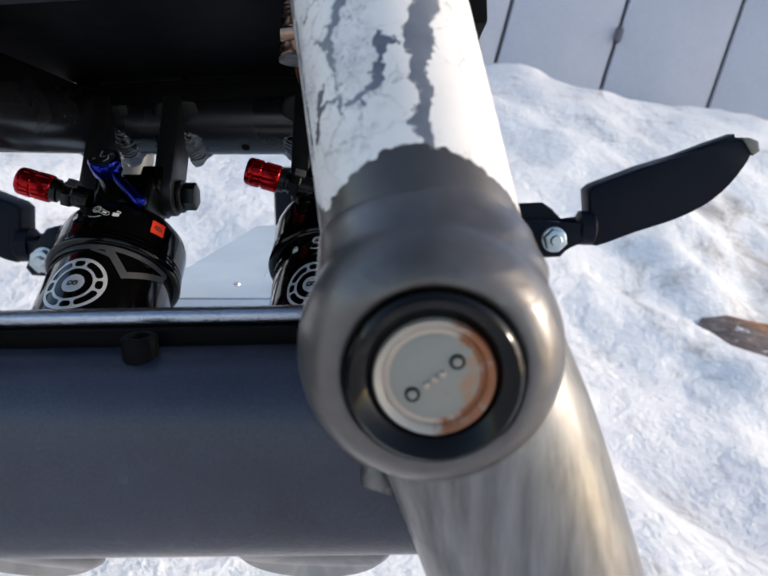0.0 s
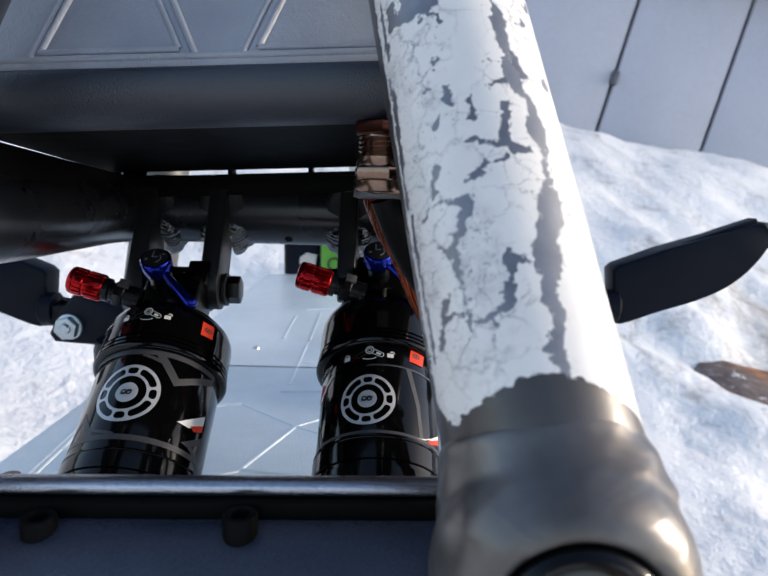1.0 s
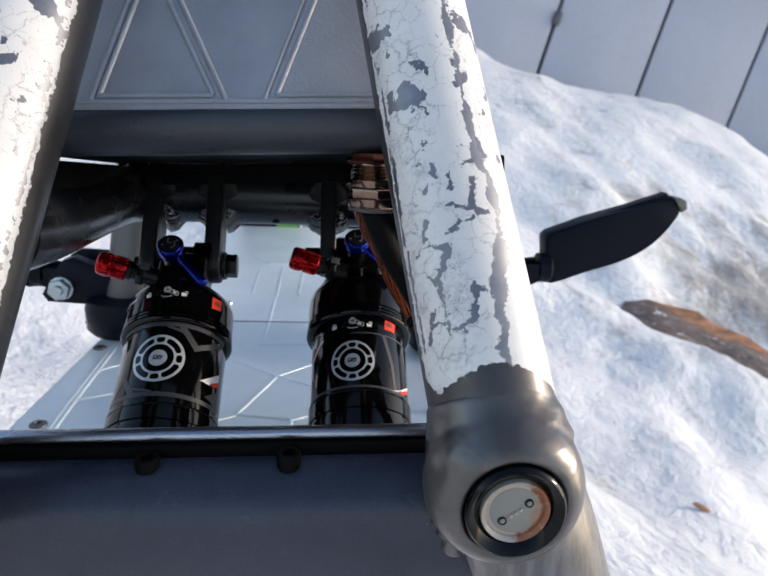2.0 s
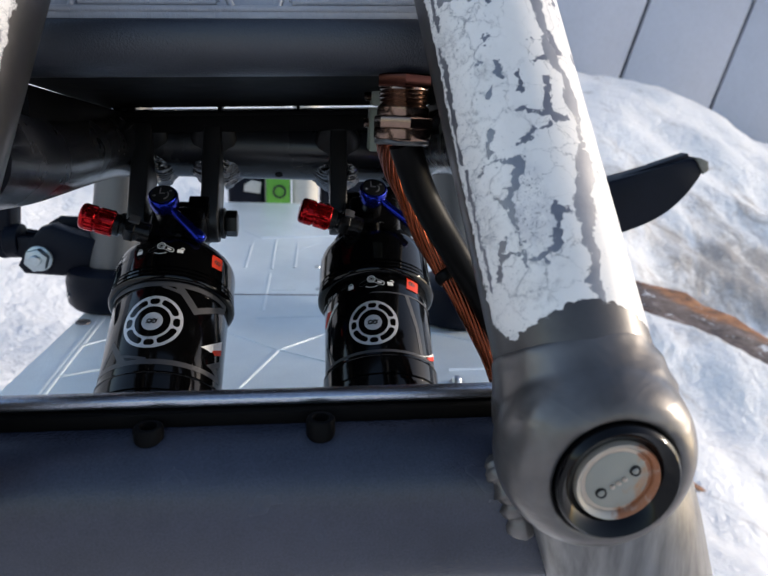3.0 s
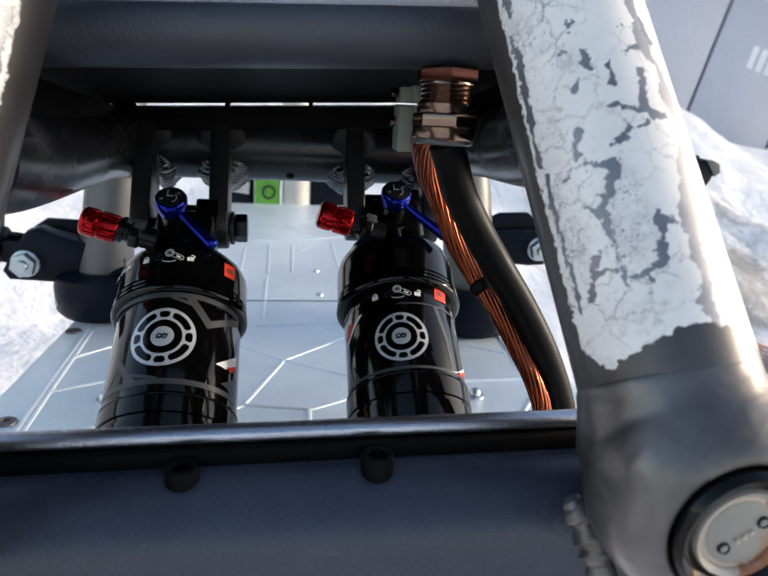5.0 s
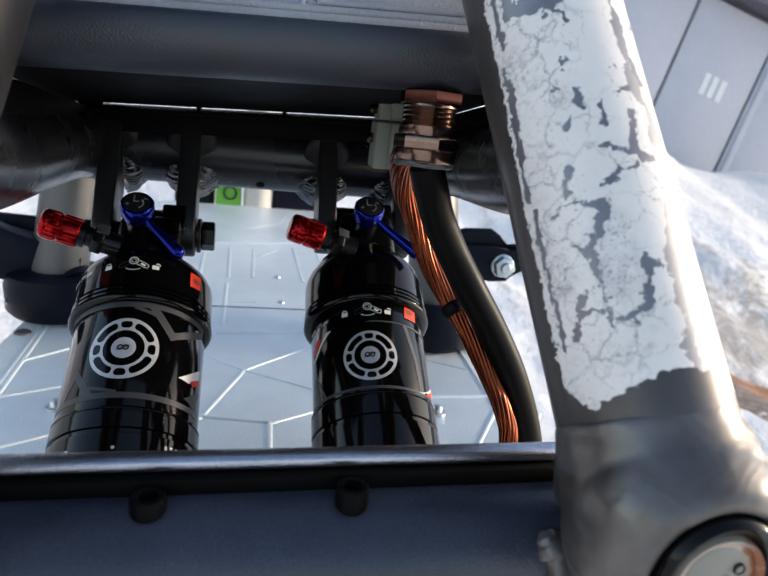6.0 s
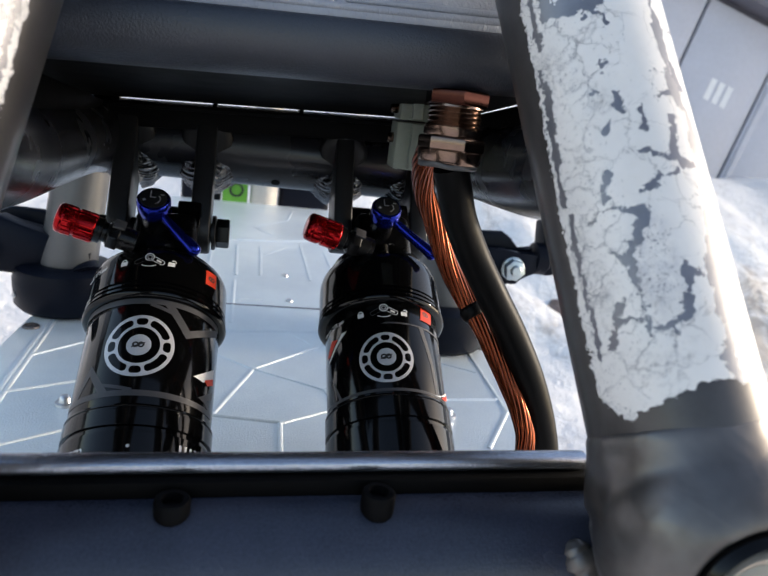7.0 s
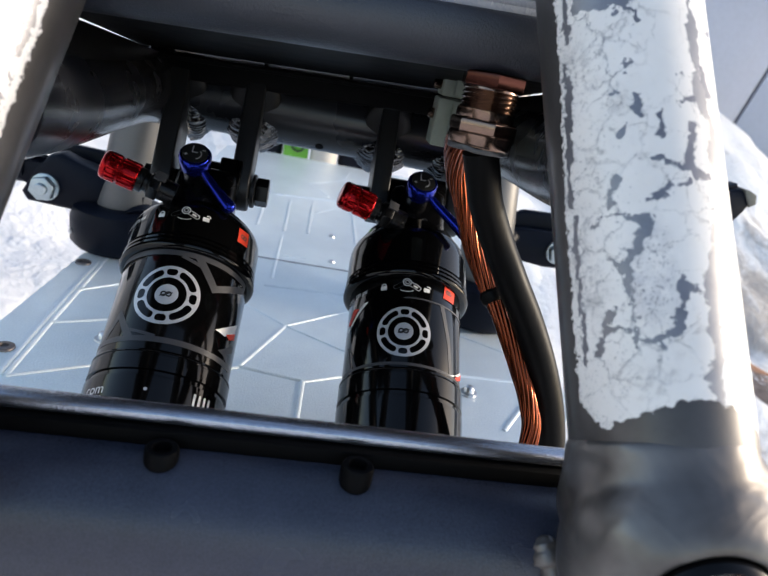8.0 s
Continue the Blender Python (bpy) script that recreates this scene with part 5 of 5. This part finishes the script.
    put("lever_icon_print", bm, M_DECAL_GREY, host, "faint second lever icon")
    if icons_on_can:
        sq = ((0.0120, 0.0190), (0.0188, 0.0190), (0.0202, 0.0262), (0.0130, 0.0262))
    else:
        sq = ((0.0207, 0.0318), (0.0267, 0.0324), (0.0264, 0.0388), (0.0204, 0.0384))
    put("sticker", built(patch, sq, ri + 0.0001), M_DECAL_RED, host, "orange red square sticker")
    mid = ((sq[0][0] + sq[1][0]) / 2, (sq[0][1] + sq[2][1]) / 2)
    bm = bmesh.new()
    for cx in (-0.0007, 0.0007):
        sector(bm, ri + 0.0002, (mid[0] + cx, mid[1]), 0.0005, 0.0011, 0, 360, 16)
    put("sticker_mark", bm, M_PRINT_BLACK, host, "black printed mark")
    spot = (-0.0292, 0.0196) if icons_on_can else (-0.0272, 0.0352)
    put("lettering", printed_text("MAX: 275 psi", 0.0026, spot, ri + 0.0003, 4), M_DECAL_WHITE, host, "small pale pressure lettering")
    if not icons_on_can:
        put("lettering", printed_text("com", 0.0052, (-0.0192, -0.0380), rs + 0.0001), M_DECAL_SILVER, sleeve, "pale lettering")
        bm = bmesh.new()
        for i in range(4):
            patch(bm, ((0.0170 + 0.0022 * i, -0.0400), (0.0180 + 0.0022 * i, -0.0400), (0.0180 + 0.0022 * i, -0.0352), (0.0170 + 0.0022 * i, -0.0352)), rs + 0.0001, 2, 2)
        put("lettering_bars", bm, M_DECAL_SILVER, sleeve, "pale printed bars")
        put("dot_print", built(sector, rs + 0.0001, (0.0002, -0.0376), 0.0001, 0.0006, 0, 360, 14), M_DECAL_SILVER, sleeve)
    return shock


build_shock("gloss black air shock with red knob and icons on its collar", -0.0436, -0.0016, 0.0250, 0.0009, -0.0224, -0.0311, 0.0200, 0.0026, 0.0, 0.0124, False)
build_shock("gloss black air shock with red knob and icons on its can", 0.0497, -0.0046, 0.0242, 0.0010, -0.0152, -0.0253, 0.0250, 0.0032, 0.0090, 0.0109, True)


# ---- cable gland and cables ----
def build_gland():
    top = Vector((0.0500, -0.0245, 0.603))
    way = Vector((0.0, -0.05, -1)).normalized()
    gland = thing("cable_gland", "nickel-plated brass cable gland under the stem cover", "cable gland", Matrix.Translation(top))
    m = axis_pose(top, way)
    at = lambda d, turn=0.0: m @ Matrix.Translation((0, 0, d)) @ Matrix.Rotation(radians(turn), 4, "Z")
    part("upper_nut", built(extrude, hexagon(0.0102), 0.0046, at(0.0062, 20), 0.0007), M_SHADED_NUT, gland, "reddish hexagon nut")
    thread = [(0.0080, 0.006)] + [(0.0086 - 0.0007 * (k % 2), 0.0090 + 0.0007 * k) for k in range(9)] + [(0.0080, 0.0156)]
    part("thread", built(lathe, thread, 48, m), M_BRASS, gland, "brass thread")
    part("collar_ring", built(lathe, [(0.0084, 0.0146), (0.0090, 0.0149), (0.0091, 0.0172), (0.0088, 0.0178)], 48, m), M_BRASS, gland)
    part("large_nut", built(extrude, hexagon(0.0105), 0.0046, at(0.0200, 8), 0.0008), M_BRASS, gland)
    part("dome_nut", built(lathe, [(0.0094, 0.0218), (0.0100, 0.0222), (0.0100, 0.0250), (0.0093, 0.0262), (0.0080, 0.0267)], 48, m), M_BRASS, gland)
    bm = built(lathe, [(0.0076, 0.0258), (0.0095, 0.0262), (0.0095, 0.0274), (0.0080, 0.0279)], 40, m)
    for q in bm.verts:
        q.co += 0.0009 * noise.noise_vector(q.co * 150)
    part("tape_wrap", bm, M_LEG, gland, "pale crumpled tape", 80)


def build_terminal():
    """Pale stepped block with two screw ends, behind the gland."""
    c = Vector((0.0500, 0.030, 0.585))
    block_thing = thing("terminal_block", "grey green plastic terminal block under the stem cover", "terminal block", Matrix.Translation(c))
    at = lambda x, y, z: Matrix.Translation(c + Vector((x, y, z)))
    body = part("lower_body", built(block, (0.0170, 0.012, 0.0180), at(0.0015, 0, -0.0075), 0.0008), M_CLAMP, block_thing)
    part("upper_body", built(block, (0.0170, 0.012, 0.0085), at(0.0022, 0.001, 0.0065), 0.0008), M_CLAMP, block_thing)
    part("tab", built(block, (0.0080, 0.010, 0.0070), at(-0.0015, 0.001, 0.0135), 0.0006), M_CLAMP, block_thing)
    part("step", built(block, (0.0040, 0.003, 0.0075), at(0.0000, -0.0065, 0.0068), 0.0005), M_CLAMP, block_thing)
    part("step", built(block, (0.0090, 0.003, 0.0170), at(0.0030, -0.0068, -0.0072), 0.0005), M_CLAMP, block_thing)
    for z in (0.0062, -0.0050):
        part("screw_end", built(lathe, [(0.0020, 0), (0.0020, 0.0025), (0.0014, 0.0030)], 18, axis_pose(c + Vector((-0.0062, 0, z)), (-1, 0, 0))), M_BRASS, body, "small brass screw end")


build_gland()
build_terminal()
BLACK_CABLE = [(0.0511, -0.0252, 0.576), (0.0539, -0.0243, 0.5691), (0.0583, -0.021, 0.5592), (0.066, -0.0182, 0.5467), (0.0745, -0.0193, 0.5337), (0.0856, -0.02, 0.5175), (0.0953, -0.0215, 0.5004), (0.1041, -0.0207, 0.4808), (0.109, -0.0199, 0.4624), (0.1091, -0.0214, 0.4355)]
COPPER_WIRE = [(0.0459, -0.0151, 0.5812), (0.0465, -0.0086, 0.5743), (0.0503, -0.0006, 0.5641), (0.0564, 0.0027, 0.5535), (0.0631, 0.0009, 0.5389), (0.0707, -0.0038, 0.5268), (0.0778, -0.0127, 0.516), (0.0849, -0.0203, 0.503), (0.0909, -0.0271, 0.4903), (0.0944, -0.0292, 0.4776), (0.0923, -0.033, 0.4491)]


def build_cables():
    cable = thing("power_cable", "thick black power cable hanging from the gland", "cable", Matrix.Translation(BLACK_CABLE[0]))
    part("sheath", built(sweep, smooth_path(BLACK_CABLE, 10), 0.0057, 32), M_CABLE, cable)
    wire = thing("copper_cable", "clear-sheathed cable of twisted copper strands", "cable", Matrix.Translation(COPPER_WIRE[0]))
    path = smooth_path(COPPER_WIRE, 14)
    slim = [1.0 - 0.10 * min(1.0, max(0.0, i / len(path) - 0.5) * 4) for i in range(len(path))]
    part("core", built(sweep, path, [0.0026 * s for s in slim], 20), M_CABLE, wire)
    frames, way = [frame_of(path[1] - path[0])], path[1] - path[0]
    for i in range(1, len(path)):
        ahead = path[min(i + 1, len(path) - 1)] - path[i - 1]
        turn = way.rotation_difference(ahead)
        frames.append(tuple(turn @ q for q in frames[-1]))
        way = ahead
    for k in range(12):
        pts = []
        for i, (p, (a, b)) in enumerate(zip(path, frames)):
            t = 2 * math.pi * k / 12 + i * 0.055
            pts.append(p + 0.0029 * slim[i] * (math.cos(t) * a + math.sin(t) * b))
        part("strand", built(sweep, pts, [(0.00090 + 0.00010 * (k % 3)) * s for s in slim], 10), M_COPPER, wire)
    tie = thing("cable_tie", "black cable tie round the copper cable", "cable tie", Matrix.Translation((0.0765, -0.003, 0.5185)))
    i = min(range(len(path)), key=lambda k: (path[k] - Vector((0.0755, -0.003, 0.519))).length)
    tm = axis_pose(path[i], path[i + 1] - path[i])
    bm = built(lathe, [(0.0036, -0.0026), (0.0043, -0.0024), (0.0047, -0.0012), (0.0047, 0.0012), (0.0043, 0.0024), (0.0036, 0.0026)], 32, tm)
    for q in bm.verts:
        q.co += 0.0004 * noise.noise_vector(q.co * 260)
    part("band", bm, M_CABLE, tie, "", 80)
    part("tie_head", built(block, (0.0050, 0.0036, 0.0052), tm @ Matrix.Translation((0.0035, -0.0040, 0)) @ Matrix.Rotation(radians(-40), 4, "Z"), 0.0010), M_CABLE, tie)
    tail = [tm @ Vector(q) for q in ((0.0046, -0.0034, 0), (0.0068, -0.0030, -0.0012), (0.0080, -0.0012, -0.0045), (0.0082, 0.0002, -0.0085))]
    part("tie_tail", built(sweep, smooth_path(tail, 5), 0.0007, 8), M_CABLE, tie)


build_cables()


# ---- things standing on the far end of the deck ----
def build_far_things():
    post = thing("rear_post", "beige painted round post on the deck", "post", pose(0.0125, 0.74, DECK_Z))
    part("tube", built(lathe, [(0.019, 0), (0.0195, 0.004), (0.0195, 0.28), (0.018, 0.285)], 36, pose(0.0125, 0.74, DECK_Z - 0.02)), M_BEIGE, post)
    box = thing("green_box", "bright green plastic box with a black mark", "box", pose(-0.028, 0.745, DECK_Z))
    part("body", built(block, (0.036, 0.03, 0.075), pose(-0.028, 0.745, DECK_Z + 0.0175), 0.004), M_GREEN, box)
    bm = bmesh.new()
    sweep(bm, [(-0.026 + 0.009 * math.cos(radians(a)), 0.7288, DECK_Z + 0.012 + 0.009 * math.sin(radians(a))) for a in range(0, 361, 30)], 0.0014, 8)
    part("printed_mark", bm, M_PRINT_BLACK, box, "black round mark")
    bag = thing("black_case", "black case beside a green box", "case", pose(-0.075, 0.76, DECK_Z))
    part("body", built(block, (0.055, 0.05, 0.10), pose(-0.076, 0.765, DECK_Z + 0.03), 0.01, 3), M_PLASTIC, bag)
    part("label_patch", built(extrude, [(-0.013, -0.006), (0.011, -0.009), (0.013, 0.008), (-0.002, 0.011), (-0.012, 0.004)], 0.002, pose(-0.066, 0.7385, DECK_Z + 0.016, 90, 0, 0), 0.0004), M_BEIGE, bag, "pale label patch")
    bag2 = thing("black_case", "low black case beside the beige post", "case", pose(0.07, 0.76, DECK_Z))
    part("body", built(block, (0.075, 0.05, 0.09), pose(0.072, 0.765, DECK_Z + 0.025), 0.01, 3), M_PLASTIC, bag2)


build_far_things()
